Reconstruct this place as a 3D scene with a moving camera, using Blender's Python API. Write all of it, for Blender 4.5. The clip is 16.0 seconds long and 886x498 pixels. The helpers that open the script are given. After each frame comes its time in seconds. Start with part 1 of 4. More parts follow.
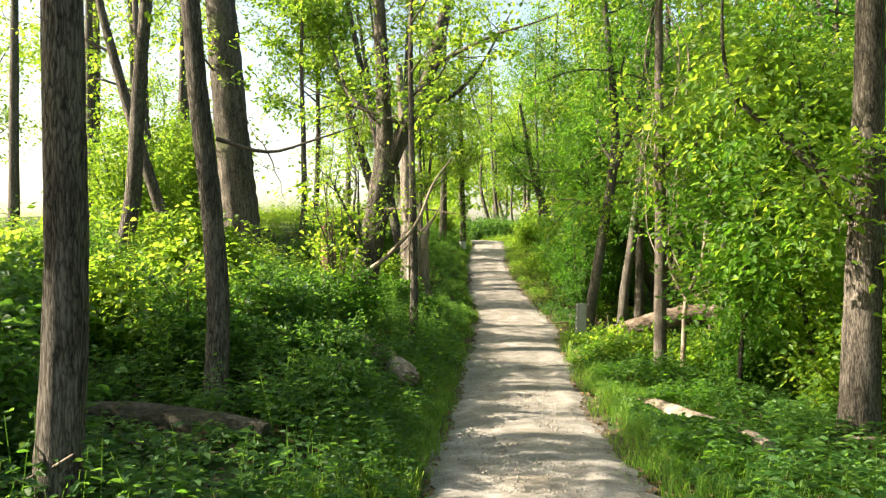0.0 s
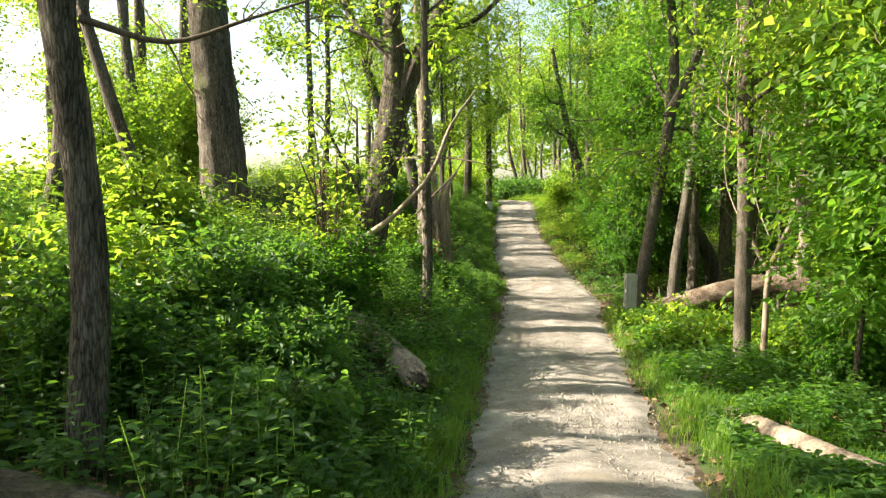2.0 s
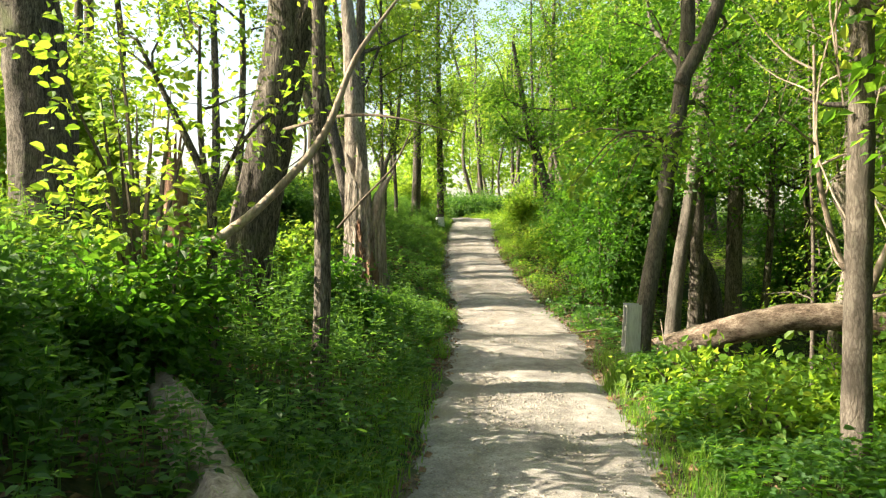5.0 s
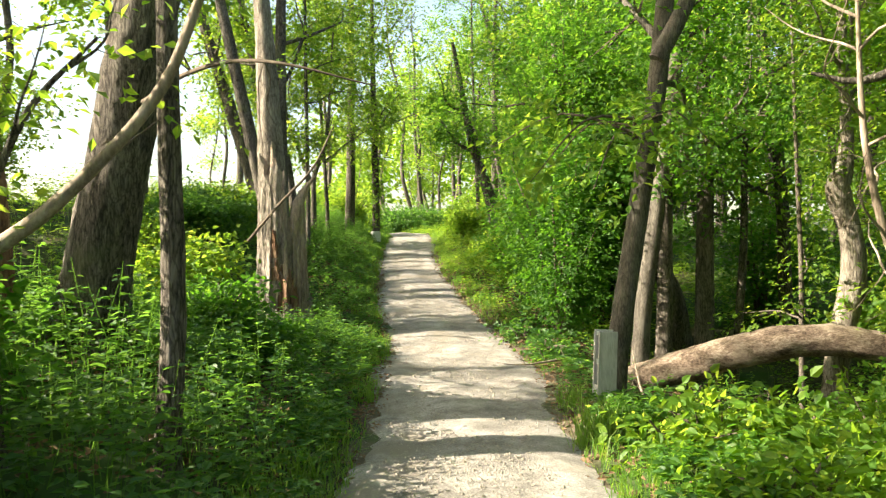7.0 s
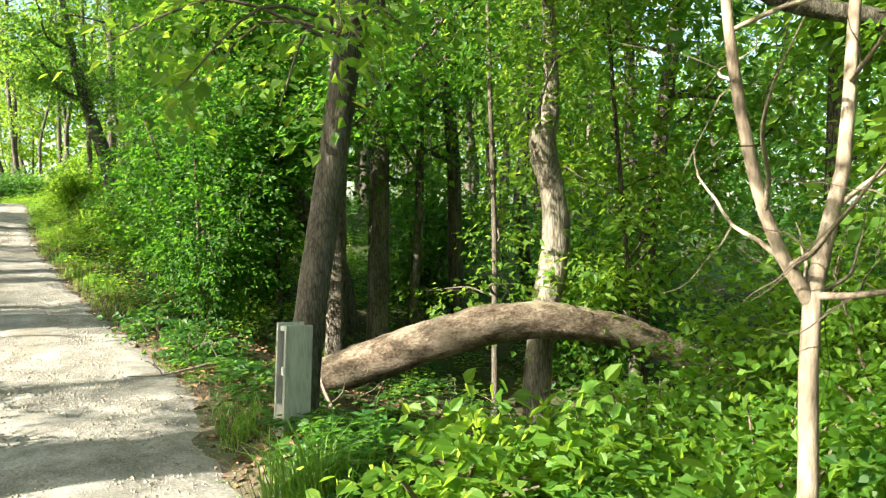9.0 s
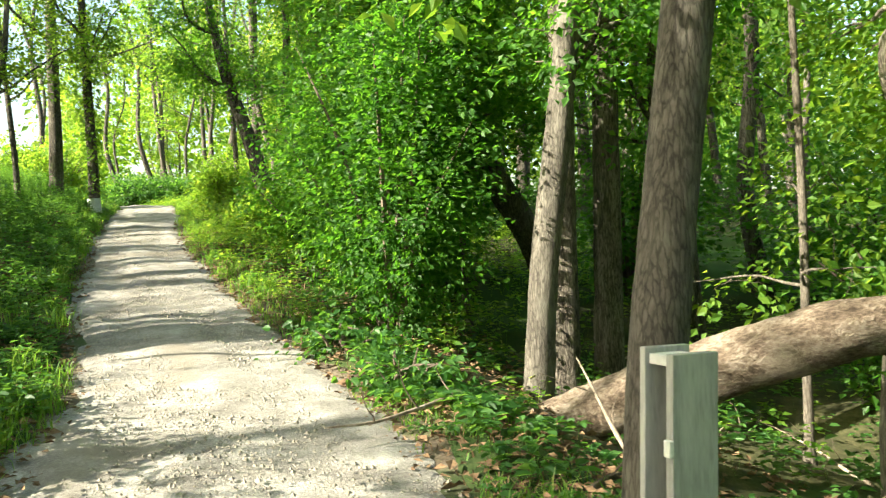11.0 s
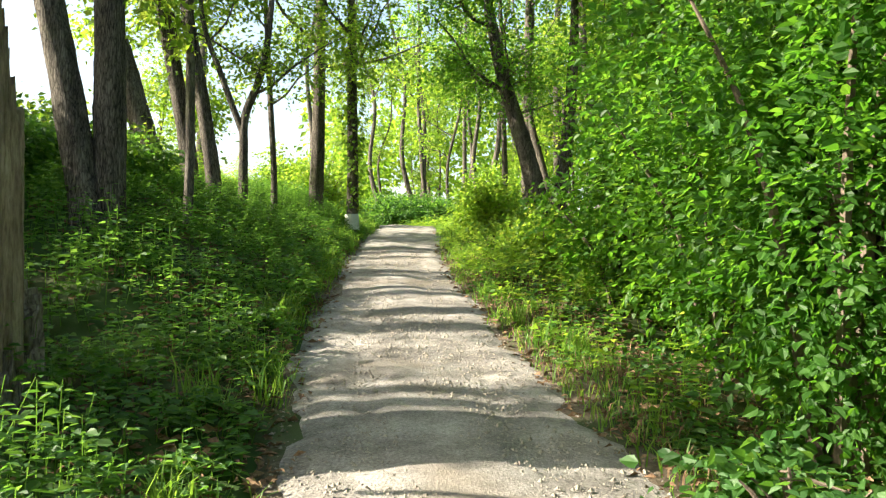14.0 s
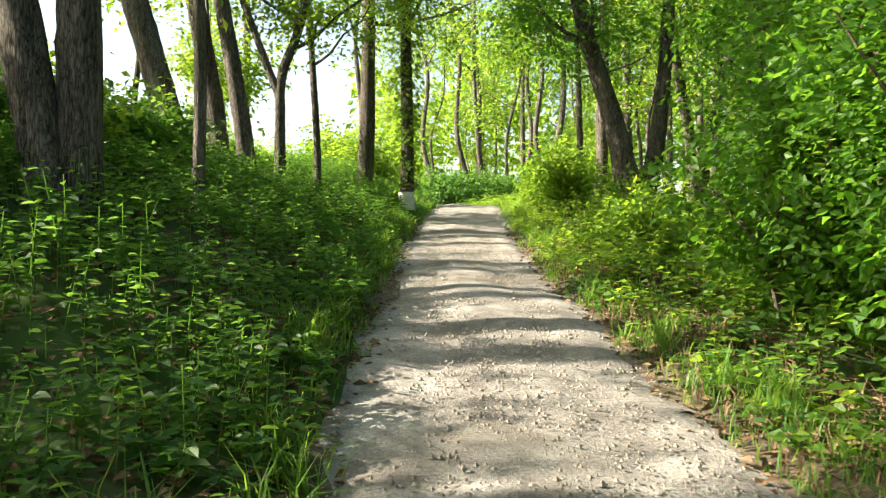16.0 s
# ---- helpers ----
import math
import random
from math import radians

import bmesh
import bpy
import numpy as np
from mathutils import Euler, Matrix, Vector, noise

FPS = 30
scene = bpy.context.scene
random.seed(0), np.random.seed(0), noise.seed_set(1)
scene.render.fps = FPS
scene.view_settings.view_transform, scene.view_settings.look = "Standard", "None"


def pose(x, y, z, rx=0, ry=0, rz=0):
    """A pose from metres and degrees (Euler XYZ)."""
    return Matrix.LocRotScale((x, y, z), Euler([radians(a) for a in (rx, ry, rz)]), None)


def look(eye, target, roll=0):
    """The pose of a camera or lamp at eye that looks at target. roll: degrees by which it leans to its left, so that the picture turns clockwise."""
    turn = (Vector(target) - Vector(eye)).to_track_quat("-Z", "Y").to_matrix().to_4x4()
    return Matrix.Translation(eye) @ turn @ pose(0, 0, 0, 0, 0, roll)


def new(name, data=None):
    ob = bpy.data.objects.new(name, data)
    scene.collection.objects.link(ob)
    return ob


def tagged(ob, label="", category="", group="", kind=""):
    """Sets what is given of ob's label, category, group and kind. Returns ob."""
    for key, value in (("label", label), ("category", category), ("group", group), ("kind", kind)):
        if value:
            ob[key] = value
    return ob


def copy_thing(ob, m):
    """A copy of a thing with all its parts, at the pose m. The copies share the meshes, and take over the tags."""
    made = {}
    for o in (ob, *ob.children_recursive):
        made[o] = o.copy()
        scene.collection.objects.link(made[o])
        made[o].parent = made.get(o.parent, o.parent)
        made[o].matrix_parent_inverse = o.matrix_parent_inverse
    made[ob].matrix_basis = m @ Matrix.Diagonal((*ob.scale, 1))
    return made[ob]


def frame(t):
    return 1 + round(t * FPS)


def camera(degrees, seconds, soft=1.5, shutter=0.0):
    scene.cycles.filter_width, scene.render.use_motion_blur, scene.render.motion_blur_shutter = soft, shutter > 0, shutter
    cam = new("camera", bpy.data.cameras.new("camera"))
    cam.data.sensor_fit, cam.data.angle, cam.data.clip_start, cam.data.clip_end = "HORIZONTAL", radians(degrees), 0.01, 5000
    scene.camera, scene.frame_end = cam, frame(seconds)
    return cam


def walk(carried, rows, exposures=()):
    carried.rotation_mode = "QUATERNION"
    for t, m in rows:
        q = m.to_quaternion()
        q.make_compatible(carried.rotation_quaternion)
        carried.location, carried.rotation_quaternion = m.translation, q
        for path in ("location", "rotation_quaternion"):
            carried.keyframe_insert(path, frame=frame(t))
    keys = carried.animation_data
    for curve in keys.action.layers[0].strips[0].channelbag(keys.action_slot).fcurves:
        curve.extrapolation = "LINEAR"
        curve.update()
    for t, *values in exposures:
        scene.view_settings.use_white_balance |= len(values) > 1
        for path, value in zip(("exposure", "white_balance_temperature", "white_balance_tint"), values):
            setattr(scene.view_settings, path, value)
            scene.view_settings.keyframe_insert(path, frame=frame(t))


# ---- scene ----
EXPO, SUN, SKY = 2.0, 5.0, 0.105
cam = camera(57.0, 16.0, soft=1.25, shutter=0.1)
PATH = [
    (0, (0.386, 0.075, 2.022), (0.318, 2.074, 2.027), -0.2),
    (0.5, (0.343, 0.548, 1.999), (0.296, 2.546, 2.08), -0.1),
    (1, (0.33, 1.261, 1.992), (0.271, 3.26, 2.026), -0.1),
    (1.5, (0.34, 2.057, 1.978), (0.246, 4.054, 1.914), -0.1),
    (2, (0.364, 2.742, 1.987), (0.232, 4.736, 1.898), -0.1),
    (2.5, (0.347, 3.447, 1.978), (0.203, 5.441, 1.907), 0.3),
    (3, (0.379, 4.132, 1.902), (0.24, 6.126, 1.95), 0.7),
    (3.5, (0.404, 4.863, 1.899), (0.291, 6.86, 1.925), 0.5),
    (4, (0.453, 5.548, 1.857), (0.366, 7.546, 1.838), 0.2),
    (4.2, (0.445, 5.84, 1.829), (0.375, 7.839, 1.799), 0.1),
    (6.3, (0.635, 8.26, 1.687), (0.634, 10.26, 1.67), 0.1),
    (6.5, (0.641, 8.437, 1.69), (0.643, 10.437, 1.698), -0.1),
    (7, (0.635, 8.947, 1.684), (0.753, 10.943, 1.697), -0.4),
    (7.5, (0.656, 9.539, 1.682), (1.173, 11.471, 1.666), -0.7),
    (8, (0.621, 10.197, 1.629), (1.523, 11.981, 1.579), 0.1),
    (8.2, (0.695, 10.457, 1.628), (1.669, 12.203, 1.554), 0.0),
    (10.3, (1.017, 13.383, 1.334), (1.968, 15.142, 1.356), -1.4),
    (10.5, (1.02, 13.639, 1.348), (1.917, 15.427, 1.342), -1.7),
    (11, (1.077, 14.34, 1.351), (1.764, 16.218, 1.308), -2.3),
    (11.5, (1.086, 14.867, 1.356), (1.542, 16.813, 1.316), -1.9),
    (12, (1.109, 15.461, 1.362), (1.387, 17.441, 1.333), -1.3),
    (12.5, (1.126, 16.018, 1.388), (1.292, 18.011, 1.37), -0.5),
    (13, (1.118, 16.571, 1.39), (1.224, 18.568, 1.382), 0.0),
    (13.5, (1.089, 17.125, 1.396), (1.187, 19.123, 1.405), 0.3),
    (14, (1.067, 17.725, 1.393), (1.17, 19.722, 1.432), 0.5),
    (14.5, (1.025, 18.292, 1.415), (1.14, 20.287, 1.481), 0.4),
    (15, (0.976, 18.838, 1.434), (1.104, 20.833, 1.487), 0.4),
    (15.5, (0.919, 19.354, 1.45), (1.042, 21.35, 1.454), 0.4),
    (16, (0.847, 19.957, 1.494), (0.828, 21.957, 1.482), 0.3),
]
walk(cam, [(t, look(eye, target, roll)) for t, eye, target, roll in PATH], [(0.0, EXPO - 0.05, 7550, 10), (3.0, EXPO - 0.05, 7500, 10), (4.2, EXPO - 0.03, 7500, 9), (7.0, EXPO + 0.1, 7500, 8), (7.5, EXPO + 0.08, 7700, 5), (8.0, EXPO + 0.1, 6900, 4), (10.5, EXPO + 0.33, 7000, 0), (11.0, EXPO + 0.25, 7100, 1), (11.7, EXPO + 0.3, 7100, 1), (12.5, EXPO + 0.08, 7200, 7), (13.0, EXPO - 0.2, 7200, 5), (13.5, EXPO - 0.15, 7000, 6), (14.5, EXPO + 0.12, 7150, 9), (16.0, EXPO + 0.0, 7250, 9)])

# ---- sky and sun ----
SUN_FROM = Vector((-1.0, -0.04, 0.60)).normalized()
world = bpy.data.worlds.new("sky")
scene.world = world
world.use_nodes = True
wn = world.node_tree.nodes
sky = wn.new("ShaderNodeTexSky")
sky.sky_type = "NISHITA"
sky.sun_disc = False
sky.sun_elevation = math.asin(SUN_FROM.z)
sky.sun_rotation = math.atan2(SUN_FROM.x, SUN_FROM.y)
sky.dust_density = 3.0
sky.ozone_density = 0.5
world.node_tree.links.new(sky.outputs[0], wn["Background"].inputs[0])
wn["Background"].inputs[1].default_value = SKY
sun_data = bpy.data.lights.new("sun", "SUN")
sun_data.energy, sun_data.angle, sun_data.color = SUN, radians(0.53), (1.0, 0.935, 0.82)
sun = new("sun", sun_data)
sun.matrix_world = look(SUN_FROM * 50, (0, 0, 0))


# ---- materials ----
def shader(name):
    m = bpy.data.materials.new(name)
    m.use_nodes = True
    m.node_tree.nodes.clear()
    return m, m.node_tree.nodes, m.node_tree.links


def node(nodes, kind, **values):
    n = nodes.new(kind)
    for key, value in values.items():
        n.inputs[key].default_value = value
    return n


def ramp(nodes, links, source, stops):
    r = nodes.new("ShaderNodeValToRGB")
    while len(r.color_ramp.elements) < len(stops):
        r.color_ramp.elements.new(0.5)
    for e, (place, colour) in zip(r.color_ramp.elements, stops):
        e.position, e.color = place, (*colour, 1)
    links.new(source, r.inputs[0])
    return r.outputs[0]


def leaf_material(name, stops, through_stops, share=0.45, rough=0.5):
    """A thin green leaf: gloss on top, light coming through it, each leaf its own tone."""
    m, n, l = shader(name)
    geo = n.new("ShaderNodeNewGeometry")
    info = n.new("ShaderNodeObjectInfo")
    mix = n.new("ShaderNodeMath")
    mix.operation = "MULTIPLY_ADD"
    mix.inputs[1].default_value = 0.8
    l.new(geo.outputs["Random Per Island"], mix.inputs[0])
    low = n.new("ShaderNodeMath")
    low.operation = "MULTIPLY"
    low.inputs[1].default_value = 0.2
    l.new(info.outputs["Random"], low.inputs[0])
    l.new(low.outputs[0], mix.inputs[2])
    p = node(n, "ShaderNodeBsdfPrincipled", Roughness=rough)
    p.inputs["Specular IOR Level"].default_value = 0.3
    l.new(ramp(n, l, mix.outputs[0], stops), p.inputs["Base Color"])
    tr = n.new("ShaderNodeBsdfTranslucent")
    l.new(ramp(n, l, mix.outputs[0], through_stops), tr.inputs["Color"])
    both = node(n, "ShaderNodeMixShader", Fac=share)
    l.new(p.outputs[0], both.inputs[1])
    l.new(tr.outputs[0], both.inputs[2])
    out = n.new("ShaderNodeOutputMaterial")
    l.new(both.outputs[0], out.inputs[0])
    return m


def rough_material(name, stops, scale, stretch=(1, 1, 1), bump=0.4, detail=8, fine=6.0, rough=0.9, depth=0.02, moss=None, furrow=0.0):
    """Bark, soil, sand and wood: two scales of noise in the colour and the relief."""
    m, n, l = shader(name)
    co = n.new("ShaderNodeTexCoord")
    mp = n.new("ShaderNodeMapping")
    mp.inputs["Scale"].default_value = stretch
    l.new(co.outputs["Object"], mp.inputs[0])
    a = node(n, "ShaderNodeTexNoise", Scale=scale, Detail=detail, Roughness=0.65)
    b = node(n, "ShaderNodeTexNoise", Scale=scale * fine, Detail=4, Roughness=0.7)
    l.new(mp.outputs[0], a.inputs[0])
    l.new(mp.outputs[0], b.inputs[0])
    s = n.new("ShaderNodeMath")
    s.operation = "MULTIPLY_ADD"
    s.inputs[1].default_value = 0.45
    l.new(b.outputs[0], s.inputs[0])
    half = n.new("ShaderNodeMath")
    half.operation = "MULTIPLY"
    half.inputs[1].default_value = 0.55
    l.new(a.outputs[0], half.inputs[0])
    l.new(half.outputs[0], s.inputs[2])
    height = s.outputs[0]
    if furrow:
        cell = n.new("ShaderNodeTexVoronoi")
        cell.feature = "DISTANCE_TO_EDGE"
        cell.inputs["Scale"].default_value = furrow
        warp = n.new("ShaderNodeVectorMath")
        warp.operation = "MULTIPLY_ADD"
        warp.inputs[1].default_value = (0.09, 0.09, 0.09)
        l.new(a.outputs["Color"], warp.inputs[0])
        l.new(mp.outputs[0], warp.inputs[2])
        l.new(warp.outputs[0], cell.inputs[0])
        groove = node(n, "ShaderNodeMapRange")
        groove.inputs["From Max"].default_value = 0.16
        groove.inputs["To Min"].default_value = -0.10
        groove.inputs["To Max"].default_value = 0.05
        l.new(cell.outputs["Distance"], groove.inputs[0])
        deep = n.new("ShaderNodeMath")
        l.new(height, deep.inputs[0])
        l.new(groove.outputs[0], deep.inputs[1])
        height = deep.outputs[0]
    colour = ramp(n, l, height, [(0.5 + (q - 0.5) * 0.62, c) for q, c in stops])
    if moss:
        big = node(n, "ShaderNodeTexNoise", Scale=moss[1], Detail=5)
        l.new(co.outputs["Object"], big.inputs[0])
        cover = ramp(n, l, big.outputs[0], [(moss[2], (0, 0, 0)), (moss[2] + 0.12, (1, 1, 1))])
        mx = n.new("ShaderNodeMix")
        mx.data_type = "RGBA"
        l.new(cover, mx.inputs[0])
        l.new(colour, mx.inputs[6])
        mx.inputs[7].default_value = (*moss[0], 1)
        colour = mx.outputs[2]
    p = node(n, "ShaderNodeBsdfPrincipled", Roughness=rough)
    p.inputs["Specular IOR Level"].default_value = 0.25
    l.new(colour, p.inputs["Base Color"])
    bp = node(n, "ShaderNodeBump", Strength=bump, Distance=depth)
    l.new(height, bp.inputs["Height"])
    l.new(bp.outputs[0], p.inputs["Normal"])
    out = n.new("ShaderNodeOutputMaterial")
    l.new(p.outputs[0], out.inputs[0])
    return m


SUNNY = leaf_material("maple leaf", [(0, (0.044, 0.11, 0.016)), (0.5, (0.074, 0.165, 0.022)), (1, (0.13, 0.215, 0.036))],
                      [(0, (0.23, 0.45, 0.035)), (0.6, (0.38, 0.59, 0.05)), (1, (0.60, 0.70, 0.09))], 0.5)
# Darker than LUSH: part of the bushes' shade is put into this green.
DEEP = leaf_material("darkened shrub leaf", [(0, (0.020, 0.064, 0.011)), (0.6, (0.038, 0.108, 0.016)), (1, (0.075, 0.160, 0.028))],
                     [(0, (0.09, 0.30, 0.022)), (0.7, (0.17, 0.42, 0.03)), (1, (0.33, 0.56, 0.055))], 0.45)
LUSH = leaf_material("bush leaf", [(0, (0.030, 0.090, 0.012)), (0.6, (0.055, 0.142, 0.019)), (1, (0.10, 0.195, 0.032))],
                     [(0, (0.14, 0.39, 0.026)), (0.7, (0.24, 0.51, 0.038)), (1, (0.44, 0.65, 0.065))], 0.48)
HERB = leaf_material("herb leaf", [(0, (0.016, 0.055, 0.014)), (0.6, (0.034, 0.10, 0.022)), (0.93, (0.07, 0.16, 0.04)), (1, (0.13, 0.18, 0.08))],
                     [(0, (0.12, 0.35, 0.03)), (1, (0.28, 0.50, 0.07))], 0.4)
GRASS = leaf_material("grass blade", [(0, (0.05, 0.14, 0.02)), (0.7, (0.09, 0.20, 0.032)), (1, (0.22, 0.25, 0.10))],
                      [(0, (0.22, 0.46, 0.035)), (1, (0.42, 0.60, 0.08))], 0.45)
LITTER = rough_material("dead leaf", [(0.3, (0.09, 0.05, 0.03)), (0.7, (0.26, 0.17, 0.10))], 9)
BARK = rough_material("furrowed bark", [(0.25, (0.020, 0.017, 0.014)), (0.5, (0.098, 0.084, 0.070)), (0.75, (0.225, 0.200, 0.172))], 9, (1, 1, 0.16), 1.0, depth=0.035, moss=((0.10, 0.115, 0.055), 1.3, 0.62), furrow=52)
GREY = rough_material("smooth grey bark", [(0.25, (0.035, 0.030, 0.026)), (0.5, (0.088, 0.078, 0.066)), (0.75, (0.165, 0.150, 0.128))], 7, (1, 1, 0.2), 0.7, moss=((0.14, 0.132, 0.112), 2.2, 0.58), furrow=46)
PALE = rough_material("pale bark", [(0.15, (0.058, 0.048, 0.039)), (0.5, (0.122, 0.104, 0.086)), (0.85, (0.22, 0.195, 0.165))], 12, (1, 1, 0.3), 0.9, depth=0.03, moss=((0.085, 0.075, 0.062), 3.0, 0.6), furrow=40)
LOGBARK = rough_material("flaking log bark", [(0.3, (0.05, 0.035, 0.026)), (0.48, (0.17, 0.125, 0.095)), (0.68, (0.36, 0.30, 0.245))], 7, (0.5, 1, 1), 1.0, fine=7, depth=0.05, moss=((0.36, 0.30, 0.24), 2.6, 0.56))
MOSSY = rough_material("mossy log bark", [(0.3, (0.025, 0.022, 0.016)), (0.5, (0.075, 0.066, 0.048)), (0.7, (0.16, 0.145, 0.11))], 7, (0.5, 1, 1), 1.0, fine=7, depth=0.05, moss=((0.05, 0.075, 0.022), 2.2, 0.48))
TWIG = rough_material("twig bark", [(0.3, (0.06, 0.045, 0.035)), (0.7, (0.17, 0.135, 0.105))], 14, (1, 1, 0.4), 0.3)
# Pale bark, lightened further for sun that the crowns keep off the snag.
SNAGBARK = rough_material("lightened snag bark", [(0.2, (0.075, 0.06, 0.048)), (0.5, (0.22, 0.19, 0.16)), (0.8, (0.40, 0.36, 0.31))], 9, (1, 1, 0.16), 1.0, depth=0.035, furrow=34)
DEADWOOD = rough_material("weathered wood", [(0.28, (0.10, 0.075, 0.055)), (0.5, (0.27, 0.215, 0.17)), (0.72, (0.46, 0.39, 0.32))], 6, (1, 1, 0.22), 0.8)
ROT = rough_material("rotten wood", [(0.3, (0.06, 0.03, 0.02)), (0.5, (0.17, 0.095, 0.06)), (0.7, (0.32, 0.22, 0.15))], 8, (1, 1, 0.2), 0.9)
SOIL = rough_material("forest soil", [(0.3, (0.022, 0.020, 0.011)), (0.5, (0.05, 0.052, 0.022)), (0.7, (0.10, 0.085, 0.045))], 3.5, moss=((0.035, 0.075, 0.016), 0.5, 0.45))
SAND = rough_material("crushed limestone", [(0.28, (0.105, 0.095, 0.085)), (0.5, (0.248, 0.231, 0.213)), (0.72, (0.44, 0.417, 0.39))], 3.5, bump=1.0, fine=18, depth=0.02, moss=((0.22, 0.19, 0.155), 0.9, 0.56))
VERGE = rough_material("earthy verge", [(0.25, (0.05, 0.038, 0.026)), (0.5, (0.12, 0.092, 0.065)), (0.75, (0.24, 0.195, 0.15))], 5, bump=0.8, fine=9, moss=((0.05, 0.075, 0.025), 1.1, 0.52))
STONE = rough_material("pebble", [(0.3, (0.14, 0.12, 0.10)), (0.7, (0.38, 0.34, 0.29))], 20)
PAINTED = rough_material("grey painted timber", [(0.3, (0.25, 0.25, 0.235)), (0.5, (0.37, 0.37, 0.35)), (0.7, (0.47, 0.465, 0.44))], 8, (1, 1, 0.15), 0.25, rough=0.6)
WHITE = rough_material("white paint", [(0.3, (0.55, 0.55, 0.53)), (0.7, (0.80, 0.80, 0.78))], 8, rough=0.7)
ROOFING = rough_material("grey wall", [(0.3, (0.22, 0.24, 0.24)), (0.7, (0.30, 0.32, 0.32))], 2)


# ---- geometry helpers ----
class Geo:
    """Vertices and faces gathered as arrays, made into one mesh."""

    def __init__(self):
        self.v, self.f, self.n = [], [], 0

    def add(self, verts, faces):
        self.v.append(np.asarray(verts, float).reshape(-1, 3))
        self.f.append(np.asarray(faces, int) + self.n)
        self.n += len(self.v[-1])

    def mesh(self, name, material, smooth=False):
        me = bpy.data.meshes.new(name)
        v = np.concatenate(self.v)
        me.vertices.add(len(v))
        me.vertices.foreach_set("co", v.astype(np.float32).ravel())
        sizes = np.concatenate([np.full(len(f), f.shape[1]) for f in self.f])
        loops = np.concatenate([f.ravel() for f in self.f])
        me.loops.add(len(loops))
        me.loops.foreach_set("vertex_index", loops.astype(np.int32))
        me.polygons.add(len(sizes))
        me.polygons.foreach_set("loop_start", (np.cumsum(sizes) - sizes).astype(np.int32))
        me.polygons.foreach_set("use_smooth", np.full(len(sizes), smooth))
        me.update(calc_edges=True)
        me.materials.append(material)
        return me


def part(name, geo, material, parent=None, label="", smooth=False):
    """Links gathered geometry as ONE mesh object, under a thing where one is given (its geometry is in world metres)."""
    ob = new(name, geo.mesh(name, material, smooth))
    if parent is not None:
        ob.parent = parent
        ob.matrix_parent_inverse = parent.matrix_basis.inverted()
    return tagged(ob, label)


def thing(name, place, label, category, group=""):
    ob = new(name)
    ob.matrix_basis = Matrix.Translation(place)
    ob.empty_display_size = 0.1
    return tagged(ob, label, category, group)


def unit(a):
    return a / np.maximum(np.linalg.norm(a, axis=-1, keepdims=True), 1e-9)


def smooth_line(points, step=0.12):
    """A Catmull-Rom line through (x, y, z, radius) points."""
    p = np.asarray(points, float)
    p = np.vstack([2 * p[0] - p[1], p, 2 * p[-1] - p[-2]])
    out = []
    for a, b, c, d in zip(p, p[1:], p[2:], p[3:]):
        k = max(2, int(np.linalg.norm(c[:3] - b[:3]) / step))
        t = np.linspace(0, 1, k, endpoint=False)[:, None]
        out.append(0.5 * (2 * b + (c - a) * t + (2 * a - 5 * b + 4 * c - d) * t ** 2 + (3 * b - a - 3 * c + d) * t ** 3))
    return np.vstack(out + [p[-2][None]])


def tube(geo, points, seg=8, step=0.15, ridges=0.0, rng=None, cap=True):
    """A tapered limb along (x, y, z, radius) points; ridges: furrows as a share of the radius."""
    p = smooth_line(points, step)
    c, r = p[:, :3], np.maximum(p[:, 3], 0.002)
    t = unit(np.gradient(c, axis=0))
    ref = np.array([1.0, 0, 0]) if abs(t[0, 0]) < 0.8 else np.array([0, 1.0, 0])
    u = unit(np.cross(t, ref))
    w = np.cross(t, u)
    ang = np.linspace(0, 2 * np.pi, seg, endpoint=False)
    rad = np.repeat(r[:, None], seg, 1)
    if ridges:
        along = np.cumsum(np.r_[0, np.linalg.norm(np.diff(c, axis=0), axis=1)])[:, None]
        k = rng.uniform(0, 6, 4)
        rad = rad * (1 + ridges * (0.6 * np.sin(ang * 5 + 1.2 * np.sin(along * 2.1 + k[0]) + k[1]) + 0.5 * np.sin(ang * 9 + 1.5 * np.sin(along * 3.7 + k[2]))
                                   + 0.35 * np.sin(ang * 2 + along * 1.3 + k[3])) + ridges * 0.5 * rng.normal(size=rad.shape))
    v = c[:, None] + rad[..., None] * (np.cos(ang)[None, :, None] * u[:, None] + np.sin(ang)[None, :, None] * w[:, None])
    m = len(c)
    i, j = np.meshgrid(np.arange(m - 1), np.arange(seg), indexing="ij")
    a, b = i * seg + j, i * seg + (j + 1) % seg
    geo.add(v.reshape(-1, 3), np.stack([a, b, b + seg, a + seg], -1).reshape(-1, 4))
    if cap:
        for ring, back in ((0, True), (m - 1, False)):
            f = np.arange(seg)
            f = f[::-1] if back else f
            geo.add(v[ring], [f])


